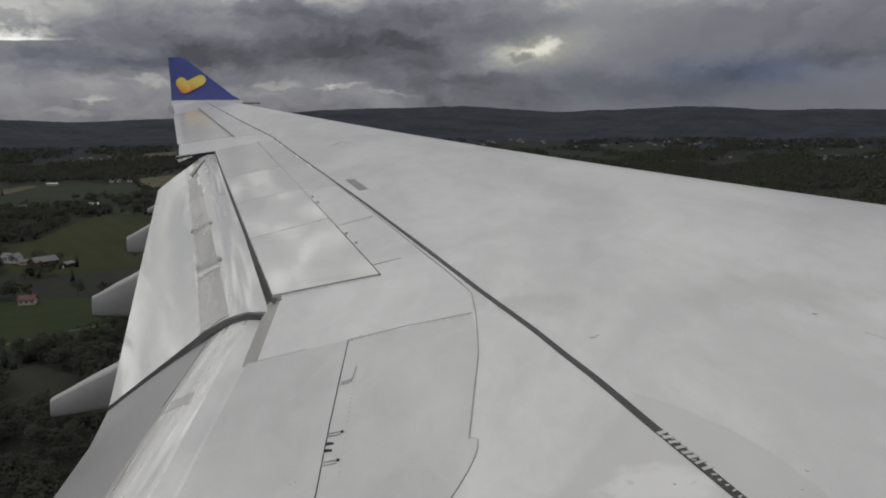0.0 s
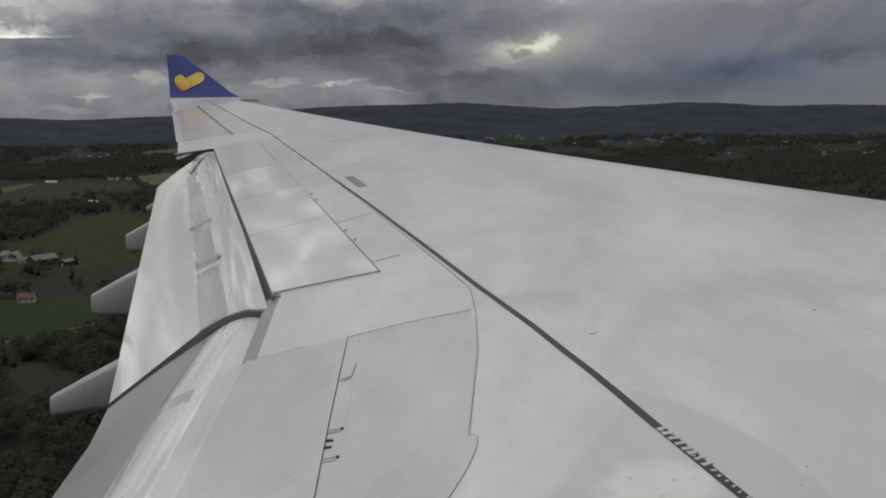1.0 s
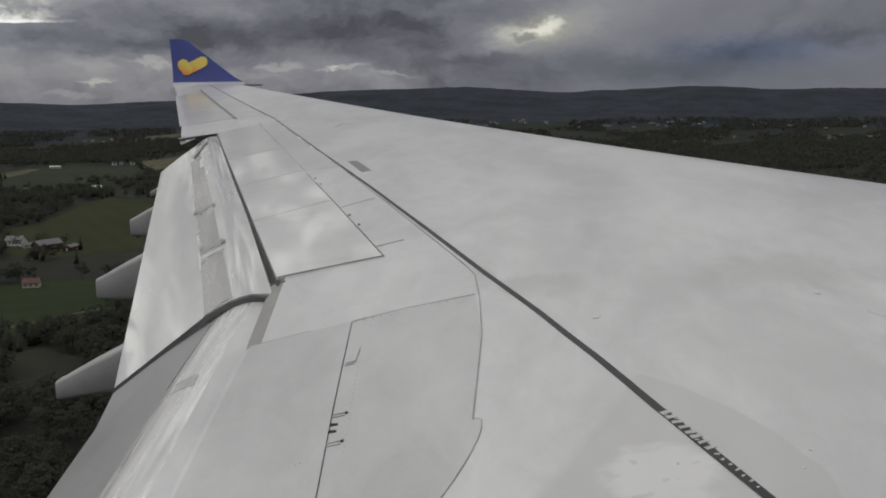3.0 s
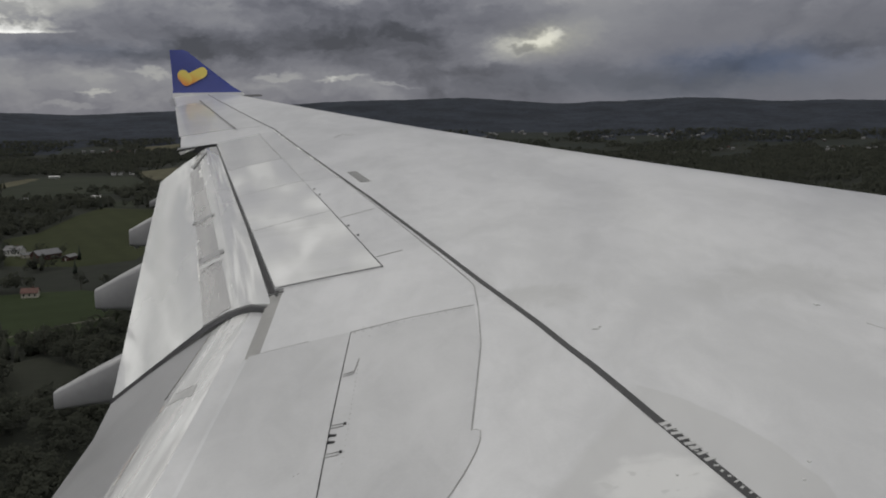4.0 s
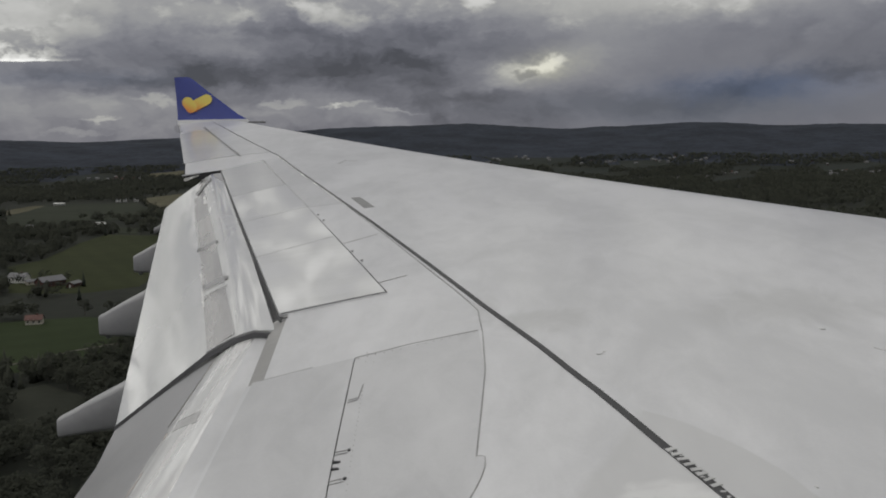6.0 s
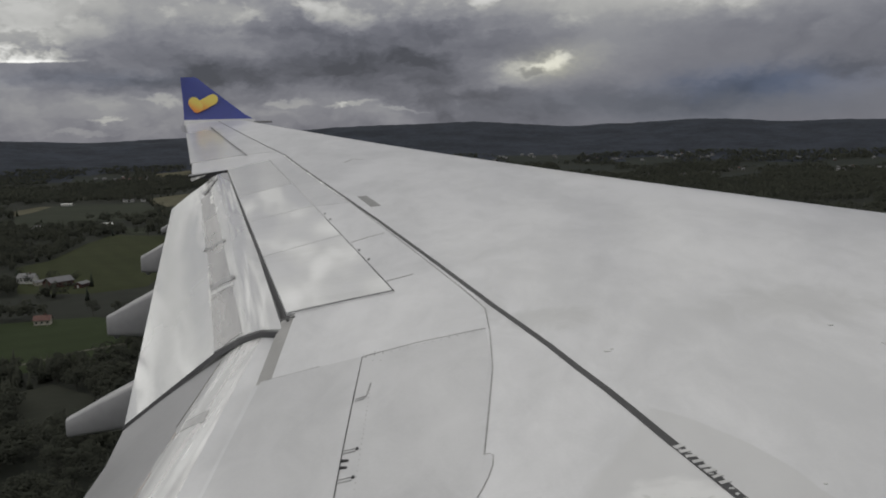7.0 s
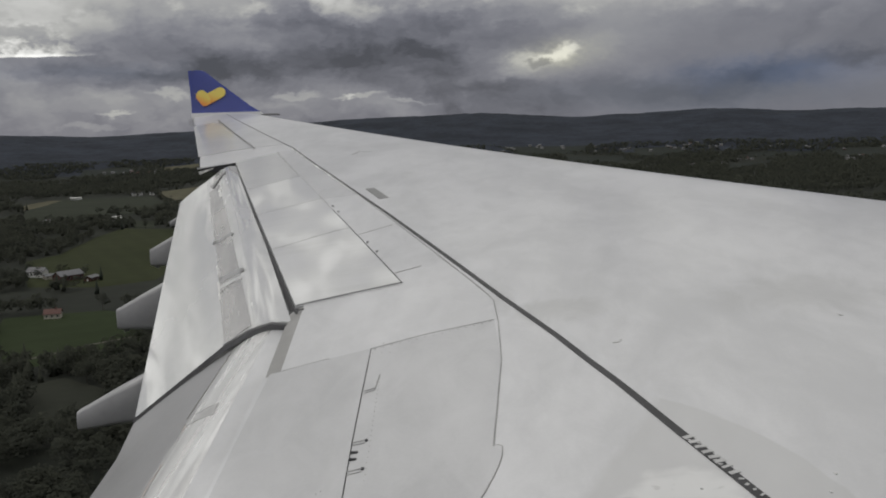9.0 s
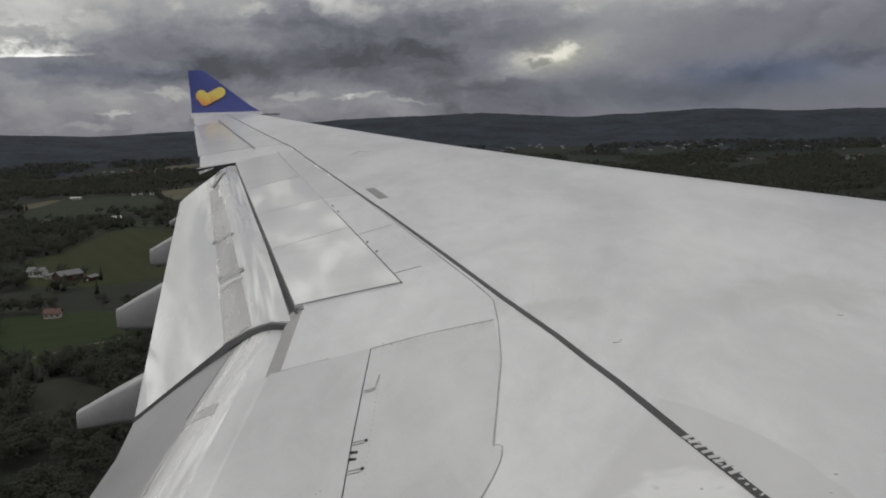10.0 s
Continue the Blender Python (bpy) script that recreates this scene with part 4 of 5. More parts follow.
field([(-469, 995), (-454, 1044), (-480, 1225), (-483, 1335), (-399, 1309), (-293, 1004), (-275, 837), (-316, 801), (-384, 812)], OLIVE, "olive green meadow on a low rise")
field([(-877, 2063), (-690, 2111), (-562, 1804), (-528, 1583), (-613, 1571), (-634, 1465), (-656, 1399), (-806, 1723)], PASTURE, "dull green pasture between tree belts")
field([(-880, 1884), (-885, 2026), (-857, 2021), (-816, 1891), (-820, 1753)], STUBBLE, "pale tan stubble strip")
field([(-737, 2276), (-693, 2566), (-484, 1748), (-536, 1741)], STUBBLE, "tan stubble field beside a tree belt")
field([(-507, 1439), (-465, 1424), (-437, 1330), (-466, 1333)], PASTURE, "small dull green paddock")
field([(-223, 463), (-210, 480), (-176, 451), (-159, 387), (-183, 376)], DULL, "dark fallow field amid woods")
field([(-333, 666), (-299, 682), (-265, 689), (-224, 660), (-193, 567), (-205, 529), (-226, 510), (-252, 500), (-300, 580)], GREEN, "green crop field with a gravel track across it")
field([(-1300, 3255), (-1138, 3288), (-1086, 3136), (-1139, 3028), (-1253, 3090)], FARFIELD, "far dull green pasture below the hills")
field([(-1039, 3316), (-940, 3406), (-915, 3299), (-1015, 3205)], STUBBLE, "far pale stubble field below the hills")
field([(142, 3655), (487, 3654), (441, 3456), (233, 3406)], FARFIELD, "far dull green pasture below the hills")
field([(622, 3499), (792, 3475), (766, 3273), (600, 3212)], FARFIELD, "far dark fallow field below the hills")
field([(937, 3222), (1177, 3205), (1119, 3093), (933, 3120)], FARFIELD, "far dull green pasture below the hills")
field([(1225, 3209), (1415, 3167), (1406, 3034), (1163, 2951)], FARFIELD, "far dull green pasture below the hills")
field([(803, 2912), (958, 2968), (899, 2783), (719, 2550)], FARFIELD, "far dark fallow field amid woods")
field([(353, 3402), (576, 3296), (509, 3122), (366, 3164)], FARFIELD, "far dull green pasture below the hills")


def inside(x, y, points, grow=0.0):
    c = False
    for (xa, ya), (xb, yb) in zip(points, points[1:] + points[:1]):
        if (ya > y) != (yb > y) and x < (xb - xa) * (y - ya) / (yb - ya) + xa:
            c = not c
    return c


# ---------------------------------------------------------------- houses
def building_paint(name, base, rough=0.8):
    return material(name, base, rough, 0.18, 0.5, 4.0, per_piece=0.2)


WHITE = building_paint("white_boards", (0.62, 0.62, 0.60))
CREAM = building_paint("cream_render", (0.50, 0.47, 0.40))
DIM = building_paint("weathered_pale_boards", (0.19, 0.19, 0.185))
RED = building_paint("red_boards", (0.06, 0.024, 0.02))
SLATE = building_paint("grey_roof", (0.16, 0.16, 0.165))
TILE = building_paint("red_tile_roof", (0.10, 0.05, 0.042))
SHEET = building_paint("pale_sheet_roof", (0.13, 0.13, 0.14), 0.5)
PANE = material("window_glass", (0.03, 0.035, 0.04), 0.08, 0.1, 1.0, 5.0)


def box_mesh(name, x0, x1, y0, y1, z0, z1, mat, parent, label=""):
    v = [(x, y, z) for z in (z0, z1) for x, y in ((x0, y0), (x1, y0), (x1, y1), (x0, y1))]
    f = [(0, 1, 2, 3), (4, 5, 6, 7)] + [(i, (i + 1) % 4, 4 + (i + 1) % 4, 4 + i) for i in range(4)]
    return mesh_object(name, v, f, mat, parent, label, smooth=False)


def house(name, label, category, m, long, deep, tall, pitch, walls, roof, windows=4, chimney=True, group=""):
    """Gabled building with eaves, windows with frames on both long sides, a door and a chimney; origin at its foot."""
    root = tagged(new(name), label, category, group)
    L, D = long / 2, deep / 2
    rise = D * math.tan(radians(pitch))
    v = [(x, y, z) for z in (-1.5, tall) for x, y in ((-L, -D), (L, -D), (L, D), (-L, D))] + [(-L, 0, tall + rise), (L, 0, tall + rise)]
    f = [(0, 1, 2, 3), (0, 1, 5, 4), (2, 3, 7, 6), (1, 2, 6, 9, 5), (3, 0, 4, 8, 7), (4, 5, 9, 8), (6, 7, 8, 9)]
    mesh_object("wall", v, f, walls, root, smooth=False)
    e, t = 0.6, 0.25
    s = math.tan(radians(pitch))
    for side in (-1, 1):
        prof = [(0, tall + rise + 0.05), (side * (D + e), tall - e * s + 0.05), (side * (D + e), tall - e * s + 0.05 + t), (0, tall + rise + 0.05 + t)]
        vv = [(x, y, z) for x in (-L - e, L + e) for y, z in prof]
        ff = [(0, 1, 2, 3), (4, 5, 6, 7)] + [(i, (i + 1) % 4, 4 + (i + 1) % 4, 4 + i) for i in range(4)]
        mesh_object("roof", vv, ff, roof, root, smooth=False)
    if chimney:
        box_mesh("chimney", L * 0.3, L * 0.3 + 0.9, -0.4, 0.5, tall + rise - 0.5, tall + rise + 1.3, TILE, root)
    for side in (-1, 1):
        for i in range(windows):
            x = -L + long * (i + 0.5) / windows
            z0 = tall * 0.35
            w = box_mesh("window", x - 0.65, x + 0.65, side * D - 0.06, side * D + 0.06, z0, z0 + tall * 0.4, PANE, root)
            box_mesh("window_sill", x - 0.8, x + 0.8, side * D - 0.12, side * D + 0.12, z0 - 0.12, z0 - 0.002, WHITE, w)
    box_mesh("door", -L - 0.06, -L + 0.06, -0.6, 0.6, 0.0, 2.1, RED if walls is not RED else WHITE, root)
    root.matrix_basis = m
    return root


def stand(x, y, turn=0.0):
    return pose(x, y, land(x, y) + 0.9, 0, 0, turn)


GRAVEL = land_material("pale_gravel", (0.085, 0.080, 0.068), (0.115, 0.108, 0.092), 0.3)


def track(points, wide):
    """A gravel lane with a raised crown, draped over the field."""
    pts = drape(points, 6.0)
    v, f = [], []
    for i, (x, y) in enumerate(pts):
        a, b = pts[max(0, i - 1)], pts[min(len(pts) - 1, i + 1)]
        d = Vector((b[0] - a[0], b[1] - a[1])).normalized()
        for s, up in ((-0.5, 0.95), (-0.3, 1.15), (0, 1.22), (0.3, 1.15), (0.5, 0.95)):
            px, py = x - d.y * wide * s, y + d.x * wide * s
            v.append((px, py, land(px, py) + up))
        if i:
            o = 5 * (i - 1)
            f += [(o + k, o + k + 1, o + k + 6, o + k + 5) for k in range(4)]
    return tagged(mesh_object("road", v, f, GRAVEL), "narrow pale gravel lane across a green field", "road", kind="structure")


track([(-258, 506), (-250, 521), (-238, 538), (-226, 559), (-212, 574), (-196, 587)], 3.2)
rng = random.Random(11)
house("cottage", "small cream cottage with a red tiled roof beside a crop field", "house", stand(-292, 657, 12), 11, 7.5, 3.6, 36, CREAM, TILE, 3)
house("barn", "long dark red barn with a pale sheet roof", "barn", stand(-362, 852, 58), 24, 12, 5, 32, RED, SHEET, 4, False)
house("farmhouse", "white boarded farmhouse with a grey roof", "house", stand(-401, 876, -10), 17, 9, 5.5, 38, WHITE, SLATE, 5)
house("shed", "low dark red shed beside the barn", "shed", stand(-338, 846, 80), 14, 7, 3.2, 25, RED, SLATE, 2, False)
house("shed", "low grey roofed shed behind the farmhouse", "shed", stand(-384, 862, 40), 9, 6, 3.0, 28, CREAM, SLATE, 2, False)
first = house("greenhouse_hall", "long low white hall on the pasture", "farm hall", stand(-835, 2036, 12), 22, 8, 3.5, 18, WHITE, WHITE, 8, False, "white halls on the pasture")
for x, y, t in ((-745, 2142, 5), (-733, 2150, 20), (-709, 2158, 8)):
    house("cottage", "white cottage with a pale roof beyond the pasture", "house", stand(x, y, t), 9, 7, 4.0, 26, WHITE, SHEET, 2, True, "white cottages in a row")
house("cottage", "white cottage among dark trees", "house", stand(-530, 1442, 15), 13, 8, 5, 34, WHITE, WHITE, 3)
house("cottage", "cream cottage at the end of a tree belt", "house", stand(-628, 1415, 30), 12, 8, 4.5, 36, CREAM, SLATE, 3)

protos = []
for walls, roof, long, label in ((DIM, SLATE, 10, "white village house with a grey roof"), (DIM, TILE, 9, "cream village house with a red tiled roof"),
                                 (DIM, SLATE, 12, "long white village building with a pale roof"), (RED, SLATE, 9, "dark red village house with a grey roof")):
    protos.append((long, label, walls, roof))
CLUSTERS = ((430, 2958, 3, 40), (580, 2920, 3, 50), (742, 2876, 9, 55), (860, 3440, 7, 70), (323, 3610, 6, 60), (544, 3511, 7, 70), (919, 3013, 3, 60),
            (1224, 2930, 7, 60), (1320, 3230, 3, 70), (160, 3560, 5, 50), (1130, 3320, 5, 60), (-1060, 3156, 6, 60), (-1150, 3150, 4, 50), (728, 3440, 5, 60), (1326, 2887, 4, 50))
made = {}
for cx, cy, count, wide in CLUSTERS:
    for i in range(count):
        k = rng.choice((0, 0, 1, 2, 2, 3))
        x, y = cx + rng.uniform(-wide, wide), cy + rng.uniform(-wide, wide)
        at_place = stand(x, y, rng.uniform(-40, 40))
        if k not in made:
            long, label, walls, roof = protos[k]
            made[k] = house("village_house", label, "house", at_place, long, 7, 4, 35, walls, roof, 3, True, "houses of the far villages")
        else:
            copy_thing(made[k], at_place)


# ---------------------------------------------------------------- trees
def clump(v, f, c, r, rg, flat=0.8):
    """A small ragged bunch of leaves."""
    o = len(v)
    for dx, dy, dz in ((1, 0, 0), (-0.5, 0.87, 0), (-0.5, -0.87, 0), (0, 0, 1), (0, 0, -0.7)):
        j = rg.uniform(0.65, 1.35)
        v.append((c[0] + dx * r * j + rg.uniform(-.3, .3) * r, c[1] + dy * r * j + rg.uniform(-.3, .3) * r, c[2] + dz * r * j * flat))
    f += [(o + a, o + b, o + 3) for a, b in ((0, 1), (1, 2), (2, 0))] + [(o + b, o + a, o + 4) for a, b in ((0, 1), (1, 2), (2, 0))]


def broad_crown(v, f, x, y, z, h, rg, n):
    """A broad-leaved crown: many clumps on the lobes of an uneven dome, with gaps."""
    w = h * rg.uniform(0.38, 0.52)
    lobes = [(rg.uniform(-.5, .5) * w, rg.uniform(-.5, .5) * w, h * rg.uniform(0.45, 0.8), w * rg.uniform(0.45, 0.75)) for _ in range(5)]
    for i in range(n):
        lx, ly, lz, lr = lobes[i % 5]
        a, b = rg.uniform(0, 6.283), rg.uniform(-0.9, 1.4)
        q = lr * rg.uniform(0.7, 1.0)
        clump(v, f, (x + lx + q * math.cos(a) * math.cos(b), y + ly + q * math.sin(a) * math.cos(b), z + lz + q * math.sin(b) * 0.9), h * rg.uniform(0.06, 0.12) * (30 / n) ** 0.45, rg)


def spruce_crown(v, f, x, y, z, h, rg, tiers, sides):
    """A spruce: ragged drooping skirts, one above another."""
    w = h * rg.uniform(0.15, 0.2)
    for t in range(tiers):
        k = t / tiers
        z0, z1 = z + h * (0.08 + 0.9 * k), z + h * (0.08 + 0.9 * (k + 1.7 / tiers))
        r = w * (1 - k) ** 0.85 + 0.12
        o = len(v)
        v.append((x, y, min(z1, z + h)))
        for s in range(sides):
            a = 6.283 * (s + rg.uniform(-.3, .3)) / sides
            q = r * rg.uniform(0.6, 1.2)
            v.append((x + q * math.cos(a), y + q * math.sin(a), z0 - rg.uniform(0, 0.06) * h))
        f += [(o, o + 1 + s, o + 1 + (s + 1) % sides) for s in range(sides)]


def rounded(normals, v, start, x, y, z, h):
    """Normals that point out of a crown's heart, so that its many leaves are lit as one rounded mass."""
    for px, py, pz in v[start:]:
        d = Vector((px - x, py - y, 0.8 * (pz - z - 0.4 * h) + 0.12 * h)).normalized()
        normals.append((d.x, d.y, d.z))


def raw_mesh(name, v, f, mats, normals=None):
    me = bpy.data.meshes.new(name)
    me.from_pydata(v, [], f)
    if normals:
        me.polygons.foreach_set("use_smooth", np.ones(len(me.polygons), dtype=bool))
        me.normals_split_custom_set_from_vertices(normals)
    for m in mats:
        me.materials.append(m)
    return me


def open_field(x, y):
    return any(inside(x, y, p) for p in FIELDS)


def wood_density(x, y):
    """Where woods stand thick: clearings come and go."""
    return noise.noise((x * 0.006, y * 0.006, 9.0)) + 0.5 * noise.noise((x * 0.02, y * 0.02, 5.0))


BUILDINGS = [(o.matrix_basis.translation.x, o.matrix_basis.translation.y) for o in scene.objects if o.parent is None and o.type == "EMPTY" and o != wing]


def near_building(x, y, d):
    return any(abs(x - bx) < d and abs(y - by) < d for bx, by in BUILDINGS)


def wood(name, label, r0, r1, a0, a1, per, tall, n, tiers, sides, cut, seed):
    """One stand of trees between two distances and azimuths, one tree to so many square metres."""
    rg = random.Random(seed)
    v, f, normals = [], [], []
    area = 0.5 * (r1 * r1 - r0 * r0) * radians(a1 - a0)
    for _ in range(int(area / per)):
        r = math.sqrt(rg.uniform(r0 * r0, r1 * r1))
        a = radians(rg.uniform(a0, a1))
        x, y = r * math.sin(a), r * math.cos(a)
        if wood_density(x, y) < cut or open_field(x, y) or near_building(x, y, 14):
            continue
        h = rg.uniform(0.6, 1.15) * tall
        z = land(x, y) - 0.3
        start = len(v)
        if noise.noise((x * 0.01, y * 0.01, 2.0)) + rg.uniform(-.3, .3) > 0.42:
            spruce_crown(v, f, x, y, z, h * 1.15, rg, tiers, sides)
        else:
            broad_crown(v, f, x, y, z, h, rg, n)
        rounded(normals, v, start, x, y, z, h)
    return tagged(new(name, raw_mesh(name, v, f, [LEAF], normals)), label, "woodland", kind="stuff")


wood("near_wood", "dense dark mixed wood below the wing", 240, 720, -29, -11, 42, 12, 120, 8, 9, -0.25, 1)
wood("middle_wood", "dark tree belts between the fields", 720, 1500, -29, -9, 75, 13, 36, 6, 7, -0.18, 2)
wood("far_wood", "dark distant tree belts", 1500, 3000, -29, -7, 150, 15, 10, 4, 6, -0.12, 3)
wood("valley_wood", "dark woods on the valley floor", 1250, 3000, -7, 29, 190, 14, 10, 4, 6, -0.45, 4)
wood("slope_wood", "dark woods at the foot of the hills", 2850, 3650, -29, 29, 150, 14, 7, 3, 5, -0.25, 6)


def tree(m, kind, h, seed, label):
    """A tree on its own: tapered trunk with limbs, and a crown."""
    rg = random.Random(seed)
    root = tagged(new("tree"), label, "tree", "single trees at the field edges")
    rings = [[(r * math.cos(t), r * math.sin(t), z) for t in (0, 1.26, 2.51, 3.77, 5.03)] for z, r in ((-0.5, 0.05 * h / 2), (0.15 * h, 0.03 * h / 2), (0.5 * h, 0.018 * h / 2), (0.85 * h, 0.006 * h / 2))]
    v, f = loft(rings)
    if kind == "broad":
        for i in range(5):
            a = 6.283 * i / 5 + rg.uniform(-.4, .4)
            z0 = h * rg.uniform(0.3, 0.5)
            tip = Vector((math.cos(a) * 0.25 * h, math.sin(a) * 0.25 * h, z0 + 0.2 * h))
            o = len(v)
            v += [(0.01 * h * math.cos(t), 0.01 * h * math.sin(t), z0) for t in (0, 2.1, 4.2)] + [tuple(tip)]
            f += [(o, o + 1, o + 3), (o + 1, o + 2, o + 3), (o + 2, o, o + 3)]
    mesh_object("trunk", v, f, BARK, root)
    v, f = [], []
    if kind == "broad":
        broad_crown(v, f, 0, 0, 0, h, rg, 150)
    else:
        spruce_crown(v, f, 0, 0, 0, h, rg, 12, 11)
    normals = []
    rounded(normals, v, 0, 0, 0, 0, h)
    me = raw_mesh("crown", v, f, [LEAF if kind == "broad" else NEEDLE], normals)
    new("crown", me).parent = root
    root.matrix_basis = m
    return root


models = [tree(stand(-392, 858, 0), "broad", 11, 1, "broad dark green tree beside the farm"), tree(stand(-376, 872, 0), "broad", 13, 2, "broad dark green tree beside the farm"),
          tree(stand(-300, 760, 0), "spruce", 14, 3, "dark spruce at the edge of a crop field")]
rg = random.Random(21)
SPOTS = ((-268, 690), (-240, 676), (-224, 664), (-208, 600), (-200, 545), (-412, 882), (-330, 842), (-350, 866), (-420, 900), (-470, 1300), (-440, 1316), (-420, 1300), (-395, 1290), 
         (-540, 1600), (-580, 1590),
         (-520, 1680), (-210, 486), (-190, 470), (-172, 440), (-158, 380))
for x, y in SPOTS:
    k = rg.choice((0, 1, 1, 2))
    copy_thing(models[k], stand(x + rg.uniform(-4, 4), y + rg.uniform(-6, 6), rg.uniform(0, 360)))


# plates, straps and worn edges on the flaps
OUTER = ((7.80, (-1.46, -1.525), (-2.04, -1.74), (-2.84, -2.34)), (12.6, (-2.76, -1.03), (-3.27, -1.24), (-4.03, -1.74)), (17.45, (-4.13, -0.475), (-4.58, -0.66), (-5.22, -1.12)))
INNER = ((4.6, (-1.34, -1.96), (-1.88, -2.08), (-2.61, -2.68)), (7.05, (-1.404, -1.682), (-1.944, -1.817), (-2.73, -2.425)), (7.68, (-1.42, -1.61), (-1.96, -1.75), (-2.82, -2.36)))


def on_flap(stations, y, k, lift=0.0):
    """A point of a flap's upper side: k runs from 0 at the nose over 1 at the shoulder to 2 at the trailing edge."""
    ys = [q[0] for q in stations]
    n, m, t = [Vector([float(np.interp(y, ys, [q[i][j] for q in stations])) for j in (0, 1)]) for i in (1, 2, 3)]
    c = (n - t).length
    p = n.lerp(m, k) if k <= 1 else m.lerp(t, k - 1)
    up = 0.050 * c * math.sin(math.pi * k) if k <= 1 else 0.012 * c * math.sin(math.pi * (k - 1))
    return (p.x, y, p.y + up + lift)


def flap_sheet(name, parent, stations, corners, mat, label="", lift=0.005, across=6, step=0.4):
    """A thin plate on a flap between four corners (y, k): two along the forward side, two back along the rear one."""
    (ya, ka), (yb, kb), (yc, kc), (yd, kd) = corners
    rows = max(1, int(abs(yb - ya) / step))
    v, f = [], []
    m = across + 1
    for drop in (0.0, 0.004):
        for i in range(rows + 1):
            u = i / rows
            y0, k0, y1, k1 = ya + (yb - ya) * u, ka + (kb - ka) * u, yd + (yc - yd) * u, kd + (kc - kd) * u
            for j in range(m):
                w = j / across
                v.append(on_flap(stations, y0 + (y1 - y0) * w, k0 + (k1 - k0) * w, lift - drop))
    o = (rows + 1) * m
    for i in range(rows):
        for j in range(across):
            f.append((i * m + j, i * m + j + 1, (i + 1) * m + j + 1, (i + 1) * m + j))
        for j in (0, across):
            f.append((i * m + j, (i + 1) * m + j, o + (i + 1) * m + j, o + i * m + j))
    for i in (0, rows):
        for j in range(across):
            f.append((i * m + j, i * m + j + 1, o + i * m + j + 1, o + i * m + j))
    return mesh_object(name, v, f, mat, parent, label)


def band_k(y):
    return float(np.interp(y, (7.8, 10.65, 12.3, 13.75, 17), (0.58, 0.66, 0.72, 0.77, 0.84))), float(np.interp(y, (7.8, 10.9, 14.0, 17), (1.0, 1.04, 1.13, 1.14)))


for y0, y1 in ((7.86, 9.58), (9.6, 11.93), (11.95, 16.1)):
    (k0, k1), (k2, k3) = band_k(y0), band_k(y1)
    flap_sheet("nose_plate", outer_flap, OUTER, [(y0, k0), (y1, k2), (y1, k3), (y0, k1)], BAND, "dull brushed metal plate on the flap nose")
# straps across the band, with dark ends
for y0, y1, mat, word in ((9.62, 9.74, NOSE, "bright metal strap"), (9.86, 10.06, GREYFLAP, "dull grey strap"), (11.95, 12.10, GREYFLAP, "dull grey strap")):
    (k0, k1) = band_k(y0)
    flap_sheet("strap", outer_flap, OUTER, [(y0 - 0.1, k0 - 0.03), (y1 - 0.1, k0 - 0.03), (y1 + 0.12, k1), (y0 + 0.12, k1)], mat, word, 0.008)
for y0, k0, k1 in ((9.86, 0.555, 0.63), (11.90, 0.65, 0.70), (12.2, 1.05, 1.12), (10.15, 0.99, 1.03)):
    flap_sheet("strap_end", outer_flap, OUTER, [(y0 - 0.09, k0), (y0 + 0.05, k0), (y0 + 0.08, k1), (y0 - 0.06, k1)], SHROUD, "dark strap end", 0.010, 2)
# the worn rear edge of the band: chips of bright metal
rng = random.Random(4)
y0 = 7.9
while y0 < 16.0:
    long = rng.uniform(0.25, 0.9)
    k1 = band_k(y0)[1]
    k2 = band_k(y0 + long)[1]
    wide = rng.uniform(0.012, 0.03)
    flap_sheet("edge_strip", outer_flap, OUTER, [(y0, k1 - 0.004), (y0 + long, k2 - 0.004), (y0 + long, k2 + wide), (y0, k1 + wide * 0.7)], rng.choice((BRIGHT, NOSE, FLAP)), "", 0.006, 2)
    y0 += long + rng.uniform(0.05, 0.5)
# the outer end: a dark hook, pale sheets painted as reflected cloud, a duller corner
flap_sheet("end_hook", outer_flap, OUTER, [(16.86, 0.50), (17.05, 0.52), (16.42, 1.06), (16.2, 1.04)], SHROUD, "dark hooked bracket at the outer end", 0.016, 8)
flap_sheet("end_pad", outer_flap, OUTER, [(16.45, 0.80), (17.1, 0.72), (17.15, 0.95), (16.6, 1.0)], BRIGHT, "pale sheet painted as a bright reflection", 0.009)
flap_sheet("end_pad", outer_flap, OUTER, [(14.9, 0.78), (15.7, 0.80), (15.6, 0.88), (15.0, 0.88)], BRIGHT, "pale sheet painted as a bright reflection", 0.009)
flap_sheet("end_plate", outer_flap, OUTER, [(16.3, 0.06), (17.4, 0.04), (17.4, 0.40), (16.9, 0.30)], GREYFLAP, "dull grey end plate")
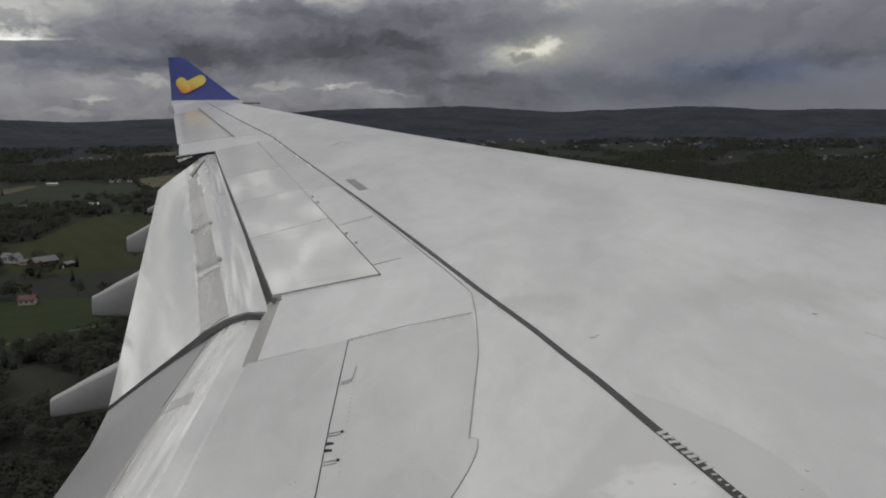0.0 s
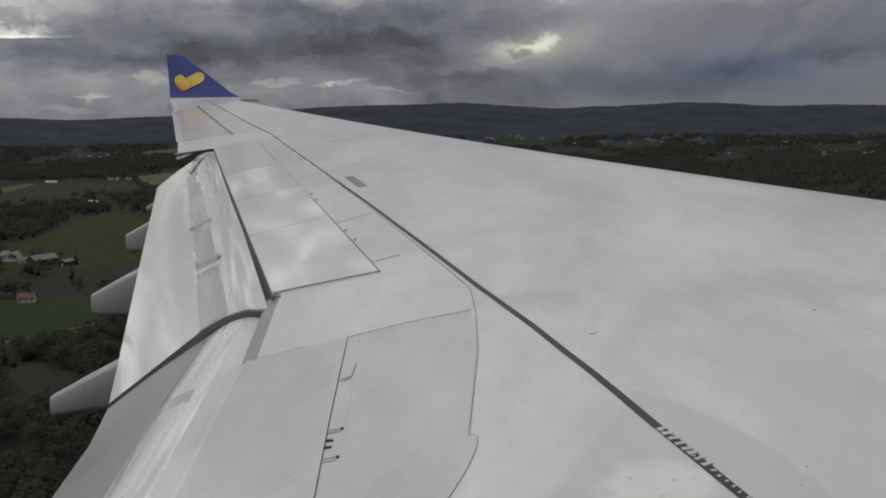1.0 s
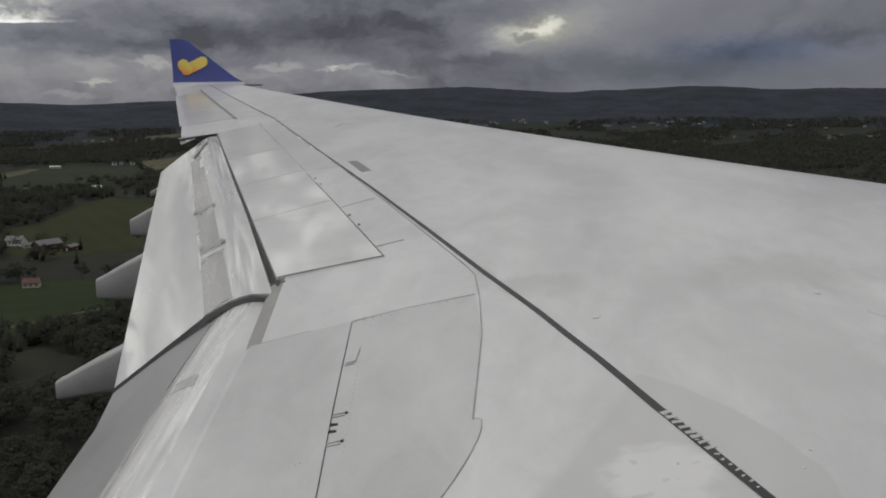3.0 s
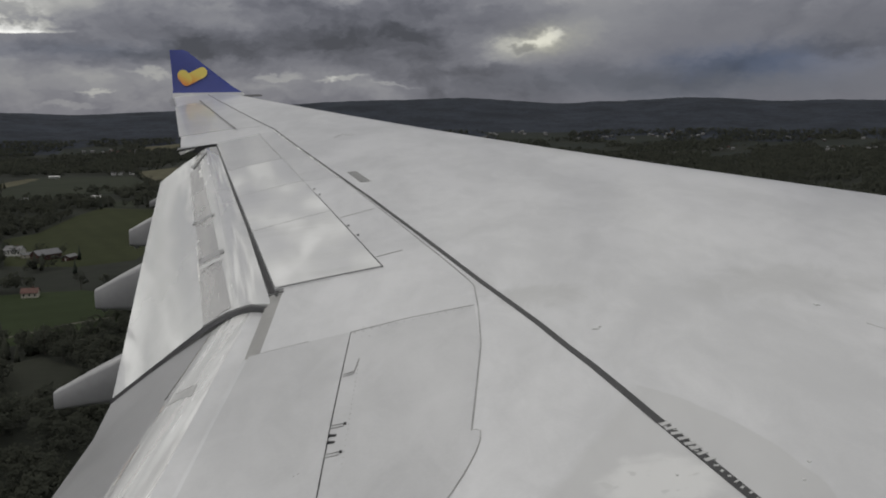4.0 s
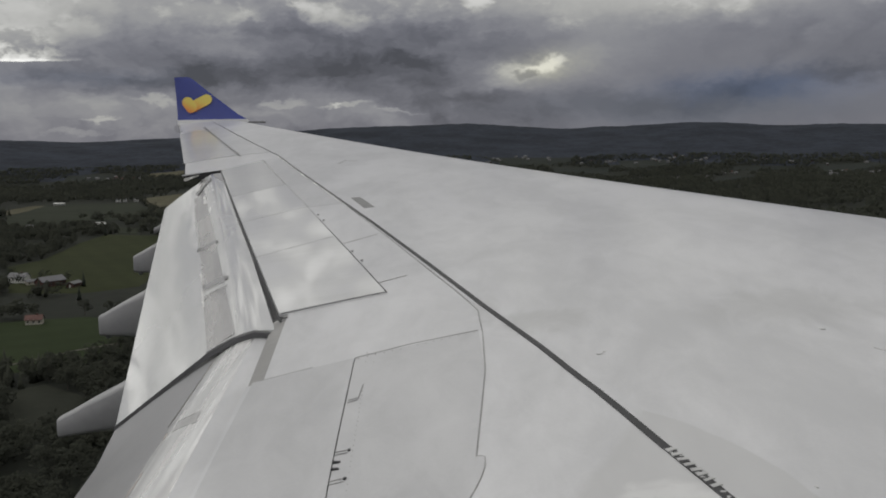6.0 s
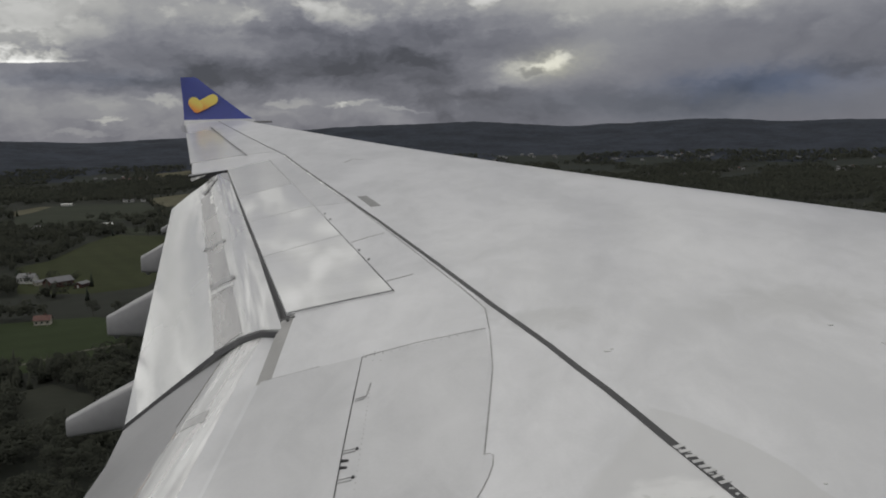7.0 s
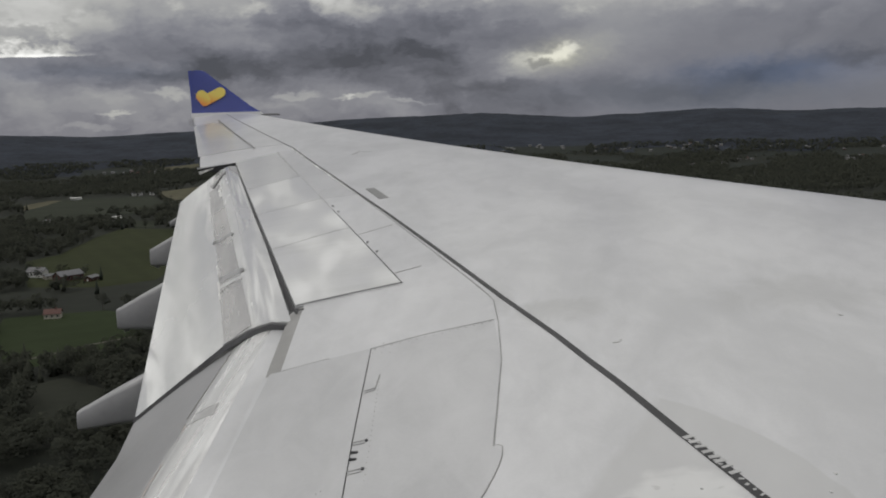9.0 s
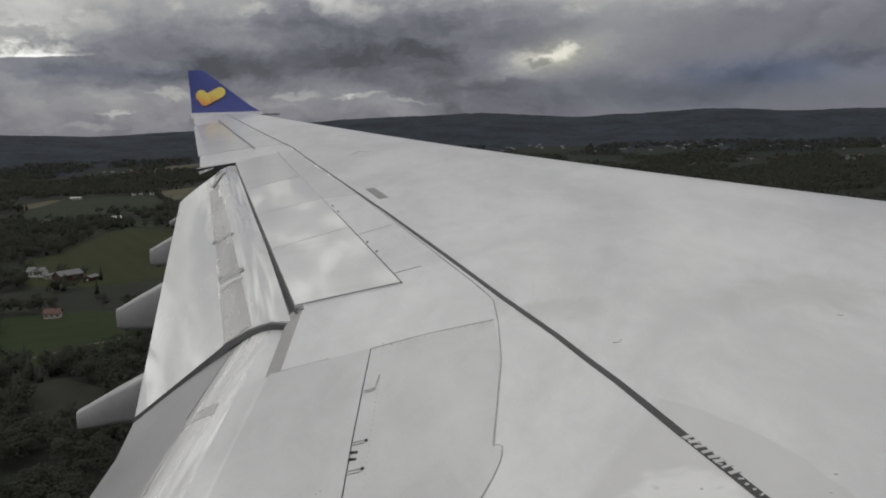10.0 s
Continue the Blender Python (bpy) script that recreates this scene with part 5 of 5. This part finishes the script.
# inner flap: rub plate, dark seam and chipped primer along it
flap_sheet("rub_plate", inner_flap, INNER, [(6.06, 0.56), (6.25, 0.58), (6.27, 0.87), (6.12, 0.90)], PALE, "dull grey rub plate", 0.003)
flap_sheet("rub_plate_edge", inner_flap, INNER, [(6.248, 0.58), (6.258, 0.58), (6.278, 0.87), (6.268, 0.87)], STEP, "", 0.004)
flap_sheet("seam", inner_flap, INNER, [(6.35, 1.020), (7.6, 0.960), (7.6, 0.972), (6.35, 1.034)], STEP, "thin dark seam behind the metal nose", 0.006, 2)
rng = random.Random(9)
for i in range(10):
    y0 = rng.uniform(4.9, 6.2)
    k0 = 0.93 + 0.05 * (y0 - 4.9) / 1.3 + rng.uniform(-0.03, 0.02)
    long = rng.uniform(0.06, 0.22)
    flap_sheet("primer_chip", inner_flap, INNER, [(y0, k0), (y0 + long, k0 + 0.01), (y0 + long * 0.9, k0 + rng.uniform(0.02, 0.05)), (y0 + 0.02, k0 + 0.025)], rng.choice((CHIPPED, STEP, GREYFLAP, STREAKED)), "", 0.003, 2, 0.1)


def end_bracket():
    """The pale drooping lip under the wing's rear corner, outboard of the flap."""
    v = []
    for y in (17.585, 17.615):
        v += [(-4.60, y, top(-4.60, 17.66) - 0.035), (-4.89, y, top(-4.86, 17.66) - 0.065), (-4.86, y, top(-4.86, 17.66) - 0.12), (-4.60, y, top(-4.60, 17.66) - 0.05)]
    f = [(0, 1, 2, 3), (4, 5, 6, 7)] + [(i, (i + 1) % 4, 4 + (i + 1) % 4, 4 + i) for i in range(4)]
    mesh_object("end_bracket", v, f, BRIGHT, wing, "pale drooping bracket at the rear corner", smooth=False)
    v = []
    for y in (17.64, 17.70):
        v += [(-4.55, y, top(-4.55, 17.66) + 0.006), (-4.925, y, top(-4.86, 17.66) + 0.004), (-4.93, y, top(-4.86, 17.66) - 0.022), (-4.55, y, top(-4.55, 17.66) - 0.012)]
    mesh_object("corner_bar", v, f, PAINT, wing, "pale bar along the rear corner", smooth=False)


end_bracket()
